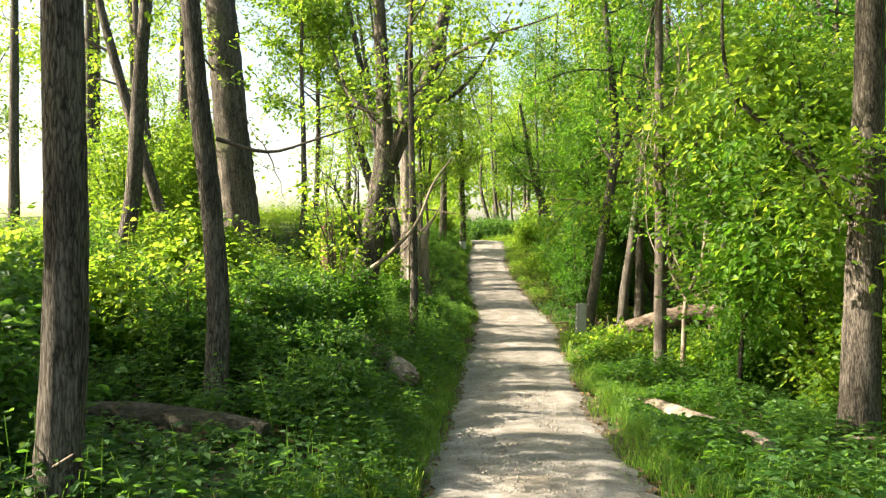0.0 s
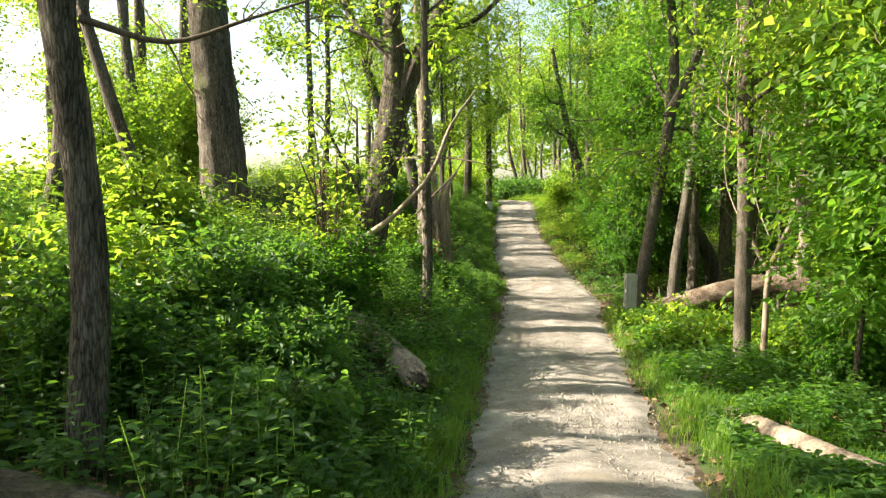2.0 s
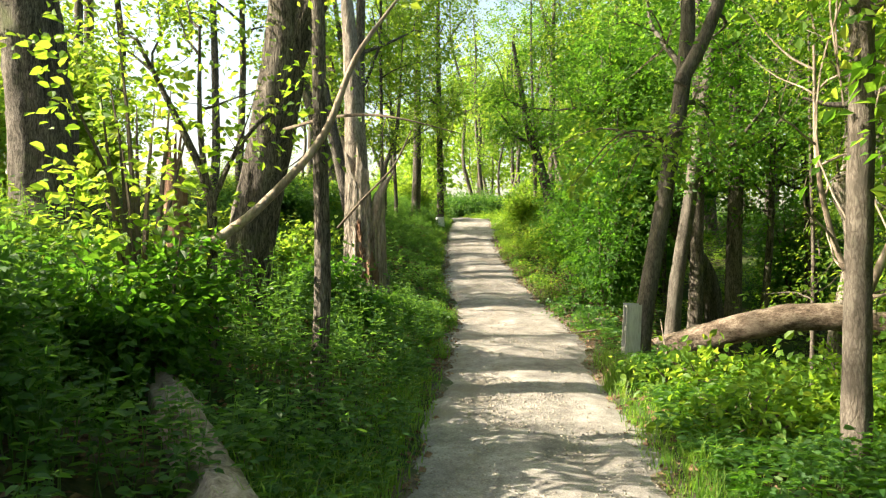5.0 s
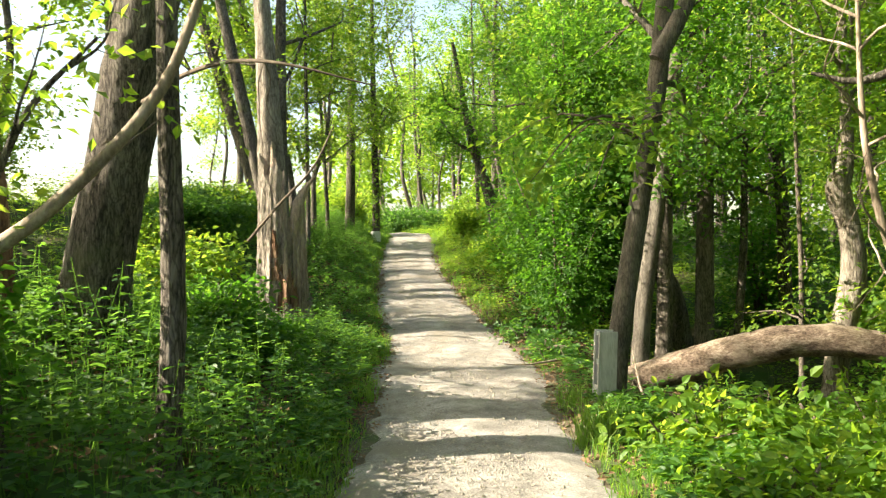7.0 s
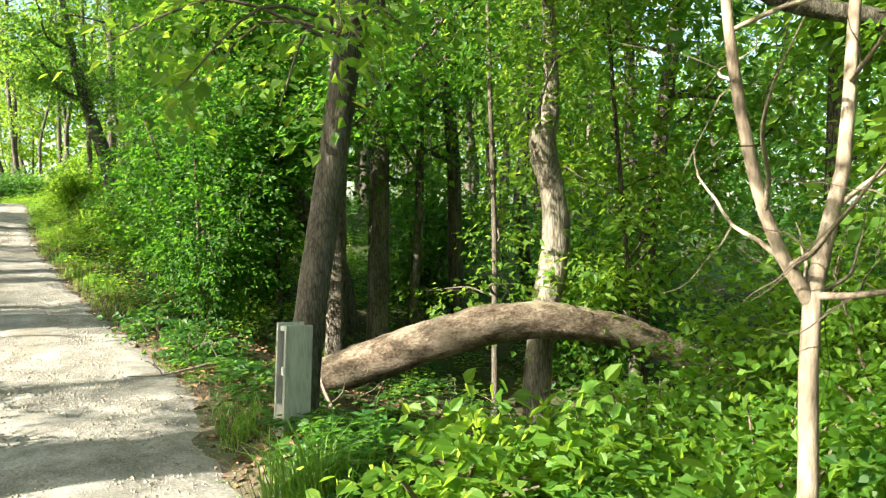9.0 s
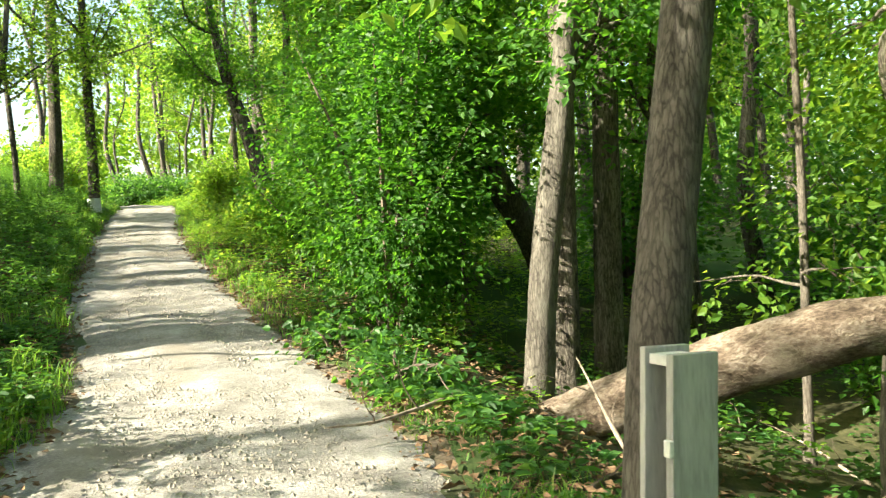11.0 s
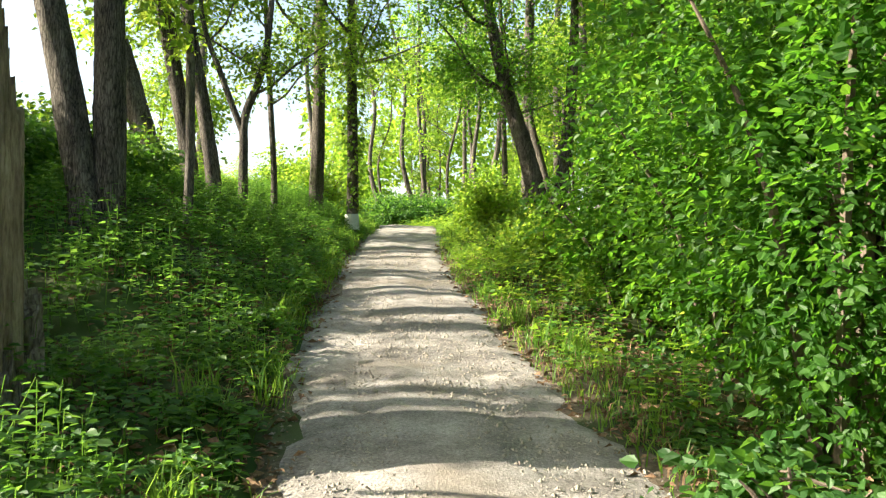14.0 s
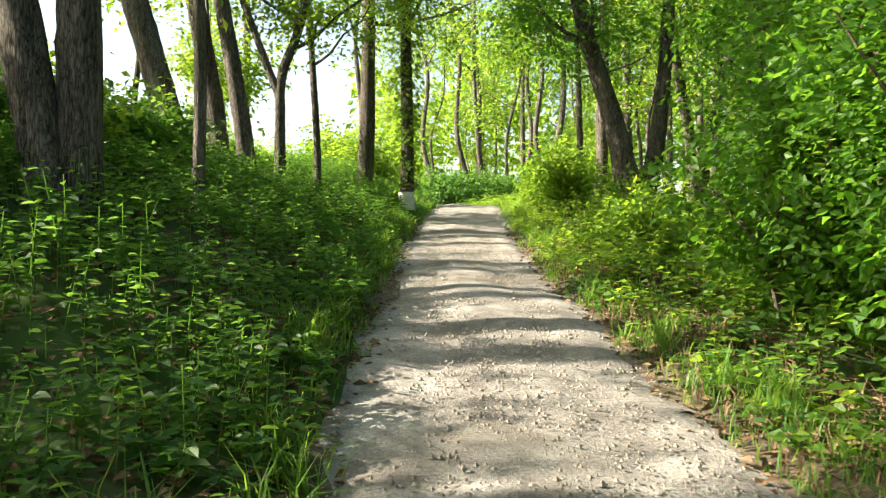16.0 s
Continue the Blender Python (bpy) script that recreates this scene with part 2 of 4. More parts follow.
def leaf_quads(geo, base, way, normal, length, width=0.5, round_leaf=False):
    """Folded, pointed leaves: stalk end, two sides, tip."""
    way = unit(way)
    side = unit(np.cross(way, normal))
    up = np.cross(side, way)
    L = np.asarray(length).reshape(-1, 1)
    rim = []
    for s, w, lift in ((0.28, 0.42, 0.09), (0.66, 0.36, 0.07)):
        rim.append([base + way * L * s + side * L * width * w * sign + up * L * lift for sign in (1, -1)])
    tip = base + way * L - up * L * 0.12
    if round_leaf:
        v = np.stack([base, rim[0][0], rim[1][0], tip, rim[1][1], rim[0][1]], 1).reshape(-1, 3)
        q = np.arange(len(base))[:, None] * 6
        geo.add(v, np.concatenate([q + np.array([[0, 1, 2, 3]]), q + np.array([[0, 3, 4, 5]])]))
    else:
        v = np.stack([base, (rim[0][0] + rim[1][0]) / 2 + side * L * width * 0.1, tip, (rim[0][1] + rim[1][1]) / 2 - side * L * width * 0.1], 1).reshape(-1, 3)
        geo.add(v, np.arange(len(base) * 4).reshape(-1, 4))


def sprays(geo, origin, way, rng, leaves=9, length=0.45, leaf=0.09, tilt=0.35, width=0.62, round_leaf=False):
    """Leafy twigs: leaves in pairs along a drooping axis, lying in a loose layer."""
    n = len(origin)
    way = unit(way)
    up = unit(np.array([0, 0, 1.0]) + tilt * rng.normal(size=(n, 3)))
    side = unit(np.cross(way, up))
    up = np.cross(side, way)
    k = np.arange(leaves)
    s = (k // 2 + 0.6) / (leaves / 2 + 0.6)
    turn = np.where(k % 2, 1.0, -1.0)
    turn[-1] = 0
    ln = length * rng.uniform(0.6, 1.3, (n, 1, 1))
    p = origin[:, None] + way[:, None] * ln * s[None, :, None]
    p = p - np.array([0, 0, 1.0]) * (0.22 * ln * s[None, :, None] ** 2)
    p = p + rng.normal(size=p.shape) * 0.10 * length
    d = way[:, None] * 0.65 + side[:, None] * turn[None, :, None] * 0.8 + rng.normal(size=p.shape) * 0.28
    d[..., 2] -= 0.2
    nrm = up[:, None] + rng.normal(size=p.shape) * 0.45
    leaf_quads(geo, p.reshape(-1, 3), d.reshape(-1, 3), nrm.reshape(-1, 3), (leaf * rng.uniform(0.6, 1.25, n * leaves)), width, round_leaf)


# ---- lie of the land ----
def centre(y):
    return np.interp(y, [-60, 0, 5, 12, 15, 17.5, 20, 23, 27.5, 33, 39, 43, 48, 60, 80], [-1, 0.6, 0.80, 1.06, 1.16, 1.37, 1.43, 1.2, 1.0, 1.02, 1.25, 0.9, -1.2, -9, -22])


def half_width(y):
    return np.interp(y, [0, 5, 12, 15, 17.5, 20, 28, 40], [0.73, 0.76, 0.86, 0.88, 0.97, 0.91, 0.76, 0.78])


def path_z(y):
    return np.interp(y, [-60, 0, 6, 12, 16, 20, 23, 27.5, 33, 39, 42, 50, 70, 120], [0.6, 0.38, 0.32, 0.14, 0.2, 0.36, 0.68, 1.2, 1.78, 2.38, 2.55, 2.6, 2.5, 2.5])


def wobble(x, y):
    return 0.05 * np.sin(1.7 * x + 0.6 * y) + 0.04 * np.sin(2.9 * y - 1.1 * x + 1) + 0.03 * np.sin(4.7 * x + 3.1 * y + 2)


def land(x, y):
    """Height of the ground: a bank up to a field beside the path, a gully on its other side."""
    x, y = np.asarray(x, float), np.asarray(y, float)
    off = x - centre(y)
    hw = half_width(y)
    left, right = np.maximum(-off - hw, 0), np.maximum(off - hw, 0)
    top = np.interp(y, [0, 10, 25, 40, 60], [1.5, 1.75, 1.6, 1.2, 0.8])
    bank = np.interp(left, [0, 0.25, 1.4, 2.6, 4.5, 8, 30, 400], [0, 0.06, 0.50, 0.93, 1.35, 1.6, 1.7, 1.9]) * top / 1.6
    bank = bank * np.interp(y, [7.3, 9.5, 15, 18.5, 20, 22.3, 24.3, 27, 33], [0.44, 1, 1, 0.4, 0.25, 0.35, 1, 1.1, 1])
    gully = np.interp(y, [2, 8, 13, 16, 22, 26, 34], [0.35, 0.25, 0.6, 1.0, 1.0, 0.5, 0.1])
    dip = np.interp(right, [0, 0.4, 1.0, 2.4, 4.5, 9, 16, 60], [0, 0.02, -0.14, -0.8, -1.15, -1.0, -0.2, 0.6]) * gully
    edge = np.clip((left + right) / 0.6, 0, 1)
    return path_z(y) + bank + dip + edge * wobble(x, y) * 1.3 - 0.05 * np.clip(1 - (left + right) / 0.25, 0, 1)


def sheet(name, xs, ys, height, material):
    X, Y = np.meshgrid(xs, ys)
    g = Geo()
    n, m = X.shape
    i, j = np.meshgrid(np.arange(n - 1), np.arange(m - 1), indexing="ij")
    a = i * m + j
    g.add(np.stack([X, Y, height(X, Y)], -1).reshape(-1, 3), np.stack([a, a + 1, a + m + 1, a + m], -1).reshape(-1, 4))
    return part(name, g, material, smooth=True)


far = np.array([1.2, 2, 3.5, 6, 11, 20, 40, 90, 200, 500, 1500])
xs = np.r_[-14 - far[::-1], np.arange(-14, 16.01, 0.2), 16 + far]
ys = np.r_[-12 - far[::-1], np.arange(-12, 52.01, 0.25), 52 + far]
ground = tagged(sheet("ground", xs, ys, land, SOIL), "dark leafy woodland soil with moss, sloping up to a field", "ground", kind="structure")

g = Geo()
py = np.arange(-12, 56, 0.12)
pu = np.linspace(-1, 1, 22)
rng = np.random.default_rng(3)
fray = 0.09 * np.sin(py * 1.1) + 0.05 * np.sin(py * 2.7 + 1) + 0.02 * rng.normal(size=len(py))
fray2 = 0.09 * np.sin(py * 0.9 + 2) + 0.05 * np.sin(py * 2.5) + 0.02 * rng.normal(size=len(py))
U, Y = np.meshgrid(pu, py)
X = centre(Y) + U * half_width(Y) + np.where(U < 0, -fray[:, None], fray2[:, None]) * np.abs(U) ** 3
Z = path_z(Y) + 0.012 - 0.05 * np.abs(U) ** 4 + 0.012 * np.sin(X * 4 + Y * 1.3) + 0.008 * np.sin(7 * Y + 3 * X) - 0.02 * np.exp(-((np.abs(U) - 0.45) / 0.16) ** 2)
i, j = np.meshgrid(np.arange(len(py) - 1), np.arange(21), indexing="ij")
a = i * 22 + j
g.add(np.stack([X, Y, Z], -1).reshape(-1, 3), np.stack([a, a + 1, a + 23, a + 22], -1).reshape(-1, 4))
tagged(part("path", g, SAND, smooth=True), "pale crushed gravel footpath with worn wheel lines", "path", kind="structure")

g = Geo()
pu = np.linspace(-1, 1, 15)
U, Y = np.meshgrid(pu, py)
ragged = 0.16 + 0.06 * np.sin(py * 1.7)[:, None] + 0.05 * np.sin(py * 4.1 + 2)[:, None]
X = centre(Y) + U * (half_width(Y) + ragged + np.where(U > 0, 0.12, 0.0) * (Y > 14))
Z = np.maximum(path_z(Y) - 0.035, land(X, Y) + 0.006) - 0.10 * (np.abs(U) > 0.99)
i, j = np.meshgrid(np.arange(len(py) - 1), np.arange(14), indexing="ij")
a = i * 15 + j
g.add(np.stack([X, Y, Z], -1).reshape(-1, 3), np.stack([a, a + 1, a + 16, a + 15], -1).reshape(-1, 4))
tagged(part("path_verge", g, VERGE, smooth=True), "brown earthy verge with scattered grit", "verge", kind="structure")


# ---- trees ----
def limb_from(rng, base, radius, way, length, rise):
    """A crooked limb from a point of the trunk: five points that thin out."""
    pts, p, d = [], np.array(base, float), np.array(way, float)
    for k in range(6):
        pts.append((*p, radius * (1 - 0.16 * k)))
        d = unit(d + rng.normal(size=3) * 0.22 + np.array([0, 0, rise]))
        p = p + d * length / 5
    return np.array(pts)


def tree(name, trunk, label, seed, limbs=8, first=2.5, reach=2.2, twigs=5, leafy=3, leaf=0.09, green=SUNNY, bark=BARK, seg=14, ridges=0.05,
         group="", droop=0.12, spray=0.5, fork=(), leaves=9, flare=1.35, spread=0.35):
    """A tree: trunk through (x, y, z, radius) points, limbs with twigs, and a crown of leafy sprays."""
    rng = np.random.default_rng(seed)
    trunk = [tuple(map(float, q)) for q in trunk]
    x, y, z, r = trunk[0]
    root = thing(name, (x, y, z), label, "tree", group)
    g = Geo()
    nx, ny, nz, nr = trunk[1]
    foot = [(x, y, z - 0.35, r * flare * 1.15), (x, y, z, r * flare), (x + (nx - x) * 0.12, y + (ny - y) * 0.12, z + (nz - z) * 0.12, r * 1.05)]
    tube(g, foot + trunk[1:], seg, 0.11 if seg > 10 else 0.3, ridges, rng)
    part("trunk", g, bark, root, smooth=True)
    stems = [smooth_line(trunk, 0.2)]
    for f in fork:
        g = Geo()
        tube(g, f, max(8, seg - 4), 0.13, ridges, rng)
        part("limb", g, bark, root, smooth=True)
        stems.append(smooth_line(f, 0.2))
    crown, sprig = Geo(), Geo()
    origins, ways = [], []
    for k in range(limbs):
        line = stems[k % len(stems)]
        ok = line[line[:, 2] > z + first]
        if not len(ok):
            continue
        q = ok[int(rng.uniform(0, 0.97) * len(ok))]
        az = rng.uniform(0, 2 * np.pi)
        way = np.array([np.cos(az), np.sin(az), rng.uniform(0.1, 0.8)])
        length = reach * rng.uniform(0.55, 1.25)
        pts = limb_from(rng, q[:3], max(0.012, min(q[3] * 0.5, 0.02 * length)), way, length, 0.1)
        g = Geo()
        tube(g, pts, 5, 0.35, cap=False)
        part("limb", g, bark, root, smooth=True)
        for w in range(twigs):
            s = pts[1 + int(rng.integers(0, 5))]
            d = unit(np.array(way) * 0.5 + rng.normal(size=3) * 0.8)
            tl = reach * rng.uniform(0.2, 0.5)
            tw = limb_from(rng, s[:3], s[3] * 0.45, d, tl, 0.0)
            tube(sprig, tw, 3, 0.6, cap=False)
            for q2 in tw[1:]:
                origins.append(np.repeat(q2[None, :3], leafy, 0))
                ways.append(np.repeat(d[None], leafy, 0))
        for q2 in pts[2:]:
            origins.append(np.repeat(q2[None, :3], leafy, 0))
            ways.append(np.repeat(unit(way)[None], leafy, 0))
    if sprig.n:
        tagged(part("branchwork", sprig, TWIG, root), kind="stuff")
    if origins and leafy:
        o = np.concatenate(origins)
        w = np.concatenate(ways) * 0.5 + rng.normal(size=o.shape) * 0.7
        w[:, 2] = w[:, 2] * 0.45 - droop
        o = o + rng.normal(size=o.shape) * spread * 0.5
        sprays(crown, o, w, rng, leaves, spray, leaf)
        part("crown", crown, green, root)
    return root


def shrub(name, x, y, height, width, label, seed, stems=9, density=110, leaf=0.075, green=DEEP, group="", z=None, low=0.15, category="shrub"):
    """A bush: several thin stems out of one root and leafy sprays filling an uneven dome."""
    rng = np.random.default_rng(seed)
    z = float(land(x, y)) if z is None else z
    root = thing(name, (x, y, z), label, category, group)
    crown = Geo()
    o, w = [], []
    for k in range(stems):
        az, out = rng.uniform(0, 2 * np.pi), width * rng.uniform(0.25, 1.0)
        top = height * rng.uniform(0.55, 1.0) * (1.05 - 0.35 * (out / width) ** 2)
        end = np.array([x + out * np.cos(az), y + out * np.sin(az), z + top])
        mid = np.array([x + out * 0.35 * np.cos(az), y + out * 0.35 * np.sin(az), z + top * 0.55]) + rng.normal(size=3) * 0.06
        bow = [(x + 0.07 * np.cos(az), y + 0.07 * np.sin(az), z - 0.1, 0.018 + 0.006 * height), (*mid, 0.012 + 0.003 * height), (*end, 0.004)]
        st = Geo()
        tube(st, bow, 5, 0.3, cap=False)
        part("stem", st, TWIG, root)
        line = smooth_line(bow, 0.1)
        n = int(density * rng.uniform(0.6, 1.4))
        pick = line[(rng.uniform(low, 1.0, n) ** 0.8 * (len(line) - 1)).astype(int)][:, :3]
        p = pick + rng.normal(size=pick.shape) * np.array([width, width, height * 0.45]) * 0.17
        p[:, 2] = np.maximum(p[:, 2], land(p[:, 0], p[:, 1]) + 0.08)
        o.append(p)
        w.append(p - np.array([x, y, z + top * 0.45]))
    o, w = np.concatenate(o), unit(np.concatenate(w))
    w = w + rng.normal(size=o.shape) * 0.6
    w[:, 2] = w[:, 2] * 0.4 - 0.05
    sprays(crown, o, w, rng, 7, leaf * 4.5, leaf, 0.4, 0.74, round_leaf=abs(x) < 3.8 and y < 25)
    part("foliage", crown, green, root)
    return root


def upright(x, y, r, height, lean=(0, 0), z=None, bend=0.1, seed=0):
    """Trunk points for a tall stem that leans by so many metres at its top."""
    rng = np.random.default_rng(seed + 900)
    z = float(land(x, y)) if z is None else z
    out = []
    for k in (0, 0.12, 0.3, 0.55, 0.8, 1.0):
        j = rng.normal(size=2) * bend * (k > 0)
        out.append((x + lean[0] * k + j[0], y + lean[1] * k + j[1], z + height * k, r * (1 - 0.75 * k)))
    return out


# Trees on the bank beside the field
tree("tree", upright(-1.6, 3.9, 0.115, 10, (0.2, 0), bend=0.04), "grey-brown furrowed tree trunk rising from dark undergrowth", 1, 6, 4.6, 2.0, leafy=1)
tree("tree", upright(-1.72, 6.7, 0.10, 10, (-0.5, 0.2)), "slim dark tree with a dead side branch beside the log", 2, 6, 3.6, 1.8, leafy=1)
tree("tree", upright(-4.2, 16.3, 0.40, 14, (-1.0, 0), bend=0.05), "thick old tree with deeply furrowed bark on the bank", 3, 11, 1.9, 2.6, seg=26, ridges=0.06, leafy=1, leaf=0.12)
tree("tree", [(-1.68, 15.25, 1.05, 0.27), (-1.5, 15.2, 2.0, 0.235), (-1.24, 15.1, 3.35, 0.21), (-1.2, 15.1, 4.3, 0.15), (-1.3, 15.2, 6.5, 0.11), (-1.5, 15.4, 10, 0.04)],
     "leaning forked tree with furrowed bark, lit by the sun", 4, 12, 2.2, 2.4, seg=24, ridges=0.06, leafy=1, leaf=0.12,
     fork=[[(-1.26, 15.1, 3.2, 0.17), (-0.95, 15.1, 4.0, 0.155), (-0.4, 15.1, 5.2, 0.13), (0.1, 15.2, 7.2, 0.09), (0.5, 15.4, 9.5, 0.04)]])
tree("tree", upright(-0.56, 13.3, 0.07, 8, (0.0, 0.2), bend=0.04), "slender straight tree beside the forked tree", 5, 8, 2.0, 1.4, leafy=1, leaf=0.11)
tree("tree", upright(-4.6, 11.4, 0.12, 10, (1.3, 0)), "slim grey tree leaning over the bank", 6, 8, 2.0, 2.0, leafy=1, leaf=0.11)
tree("tree", upright(-8.0, 22, 0.17, 11, (-1.0, 0)), "grey tree at the edge of the field", 7, 6, 5.0, 2.0, leafy=1, leaf=0.12)
tree("tree", upright(-5.6, 16.5, 0.14, 10, (-2.6, 0)), "dark tree leaning out towards the field", 8, 5, 4.5, 1.8, leafy=1, leaf=0.11)
pair = upright(-1.72, 25.2, 0.15, 12, (-2.5, 0.2), bend=0.03)
tree("tree", pair, "double-stemmed dark old tree on the bank", 9, 10, 3.0, 2.4, seg=24, ridges=0.05, leafy=1, leaf=0.12,
     fork=[[(-1.58, 25.25, 1.1, 0.19), (-1.59, 25.28, 2.0, 0.15), (-1.6, 25.3, 2.8, 0.14), (-1.62, 25.3, 5.0, 0.12), (-1.55, 25.4, 9, 0.06)]])
# Added trees: their high crowns shade the bushes across the path.
for ty, sd in ((24.4, 20), (26.6, 22)):
    tree("tree", upright(-4.7, ty, 0.10, 10, (0.2, 0), bend=0.06, seed=sd), "tall slim tree on the bank, added for the shade of its high leafy crown", sd, 13, 3.9, 2.0, leafy=3, leaf=0.13)
tree("tree", upright(-2.85, 31.0, 0.2, 12, (-3.5, 0), bend=0.05), "dark tree leaning towards the field", 10, 9, 3.0, 2.2, leafy=1, leaf=0.12)
tree("tree", upright(-2.5, 31.8, 0.15, 11, (-1.9, 0), bend=0.05), "grey tree in sun on the bank", 11, 9, 2.6, 2.2, leafy=2, leaf=0.11)
tree("tree", upright(-1.24, 26.65, 0.055, 9, (0.0, 0), bend=0.03), "slender upright young tree on the bank", 12, 9, 2.2, 1.5, leafy=2, leaf=0.11)
tree("tree", upright(-2.05, 31.6, 0.13, 10, (-1.6, 0), bend=0.04), "leaning dark tree behind the young one", 13, 8, 2.6, 2.0, leafy=2, leaf=0.11)
tree("tree", [(-1.58, 31.5, 2.1, 0.085), (-1.58, 31.5, 3.3, 0.075), (-1.55, 31.5, 3.9, 0.07), (-1.2, 31.4, 5.0, 0.055), (-1.0, 31.4, 8, 0.02)], "thin forked tree on the bank", 14, 12, 2.0, 1.8, leafy=3,
     fork=[[(-1.57, 31.5, 3.5, 0.06), (-1.95, 31.5, 4.5, 0.05), (-2.3, 31.5, 5.6, 0.035), (-2.4, 31.6, 7.5, 0.015)]])
tree("tree", upright(-1.35, 33.4, 0.065, 9, (-0.4, 0), bend=0.04), "thin young tree on the sunny bank", 15, 9, 2.2, 1.7, leafy=2, leaf=0.11)
tree("tree", upright(-0.85, 36, 0.165, 12, (0.2, 0), bend=0.03), "straight grey tree beside the bend", 16, 12, 2.6, 2.4, leafy=3)
ivy = tree("tree", upright(0.05, 34.6, 0.125, 11, (-0.1, 0), bend=0.03), "ivy-wrapped tree with a white mark near its foot", 17, 12, 2.4, 2.2, leafy=3)
g = Geo()
tube(g, [(0.05, 34.6, 2.1, 0.165), (0.05, 34.6, 2.25, 0.15), (0.047, 34.6, 2.42, 0.14)], 14, 0.1)
part("paint_mark", g, WHITE, ivy, "white painted band")
g = Geo()
rng = np.random.default_rng(21)
zz, az = rng.uniform(2.5, 6.5, 900), rng.uniform(0, 2 * np.pi, 900)
o = np.stack([0.03 + np.cos(az) * 0.17, 34.6 + np.sin(az) * 0.17, zz], -1) + rng.normal(size=(900, 3)) * 0.06
leaf_quads(g, o, np.stack([np.cos(az), np.sin(az), -0.7 + 0 * az], -1), np.stack([np.cos(az), np.sin(az), 0.8 + 0 * az], -1) + rng.normal(size=o.shape) * 0.3, rng.uniform(0.07, 0.13, 900), 0.8)
part("ivy", g, SUNNY, ivy, "bright ivy leaves")

tree("sapling", [(-1.27, 12.95, 0.75, 0.045), (-1.3, 12.95, 1.4, 0.04), (-1.3, 12.95, 2.0, 0.036), (-1.5, 12.95, 2.5, 0.028), (-1.85, 12.95, 3.2, 0.012)], "small dark forked sapling with few leaves on the bank", 47, 8, 1.3, 0.8, twigs=3, leafy=1, leaves=5, leaf=0.07, seg=9, ridges=0.03,
     fork=[[(-1.3, 12.95, 1.95, 0.026), (-1.38, 12.95, 2.5, 0.022), (-1.4, 13.0, 3.3, 0.01)], [(-1.3, 12.95, 1.98, 0.024), (-1.1, 12.95, 2.4, 0.018), (-0.8, 13.0, 2.75, 0.008)]])

# Trees beside the gully
tree("tree", upright(4.5, 8.9, 0.20, 12, (0.35, 0), bend=0.03), "tall grey tree with ridged bark among herbs", 31, 13, 1.8, 2.4, seg=22, leafy=3, leaf=0.11)
pale_tree = tree("tree", upright(3.2, 12.4, 0.10, 10, (0.1, 0.2), bend=0.03), "pale straight tree with peeling vines in its top", 32, 12, 3.0, 1.7, bark=PALE, leafy=2, leaf=0.10)
rng = np.random.default_rng(332)
for k in range(9):
    vx, vy = 3.24 + rng.normal() * 0.22, 12.45 + rng.normal() * 0.22
    top, low = rng.uniform(4.2, 6.0), rng.uniform(1.6, 3.2)
    g = Geo()
    tube(g, [(3.27, 12.47, top, 0.009)] + [(vx + rng.normal() * 0.07, vy + rng.normal() * 0.07, top + (low - top) * q, 0.008) for q in (0.3, 0.55, 0.8, 1.0)], 4, 0.2, cap=False)
    part("vine", g, DEADWOOD, pale_tree, "bare grey hanging vine")
leaning = tree("tree", [(2.77, 16.88, 0.05, 0.118), (2.85, 16.9, 0.9, 0.11), (3.09, 16.97, 2.25, 0.10), (3.33, 17.0, 3.8, 0.095), (3.35, 17, 5, 0.08), (3.1, 17.1, 8, 0.04)],
     "smooth grey tree leaning behind the trail post", 33, 14, 2.3, 2.2, bark=GREY, green=LUSH, seg=20, ridges=0.025, leafy=3,
     fork=[[(3.25, 16.9, 3.6, 0.09), (3.6, 16.9, 4.3, 0.08), (3.95, 17, 5.4, 0.06), (4.3, 17.1, 8, 0.03)]])
hang = Geo()
rng = np.random.default_rng(333)
for tip in ((1.9, 16.5, 2.35), (2.4, 16.1, 2.25), (3.1, 16.3, 2.45), (2.2, 17.4, 2.5), (1.6, 17.2, 2.75), (3.7, 16.6, 2.7), (2.7, 15.9, 2.7)):
    start = np.array((3.05, 16.97, 2.75 + 0.3 * rng.uniform(0, 1)))
    end = np.array(tip)
    bough = [(*start, 0.018), (*(start * 0.5 + end * 0.5 + np.array((0, 0, 0.28))), 0.012), (*end, 0.004)]
    g = Geo()
    tube(g, bough, 5, 0.2)
    part("limb", g, TWIG, leaning)
    line = smooth_line(bough, 0.05)[:, :3]
    o = line[(rng.uniform(0.35, 1, 16) * (len(line) - 1)).astype(int)] + rng.normal(size=(16, 3)) * 0.12
    sprays(hang, o, (end - start)[None] * 0.6 + rng.normal(size=o.shape) * np.array((0.6, 0.6, 0.2)), rng, 7, 0.4, 0.105)
part("crown", hang, SUNNY, leaning)
tree("tree", [(4.12, 20.5, -0.25, 0.13), (4.18, 20.4, 1.0, 0.118), (4.42, 20.4, 2.6, 0.108), (4.75, 20.5, 5, 0.09), (5.0, 20.6, 9, 0.04)], "grey tree dappled with sun at the log", 34, 10, 2.2, 2.0, bark=GREY, green=LUSH, leafy=2)
# The next three stand in shade and carry the darkened DEEP leaves.
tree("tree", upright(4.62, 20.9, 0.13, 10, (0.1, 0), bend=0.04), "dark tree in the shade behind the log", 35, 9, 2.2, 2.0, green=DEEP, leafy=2)
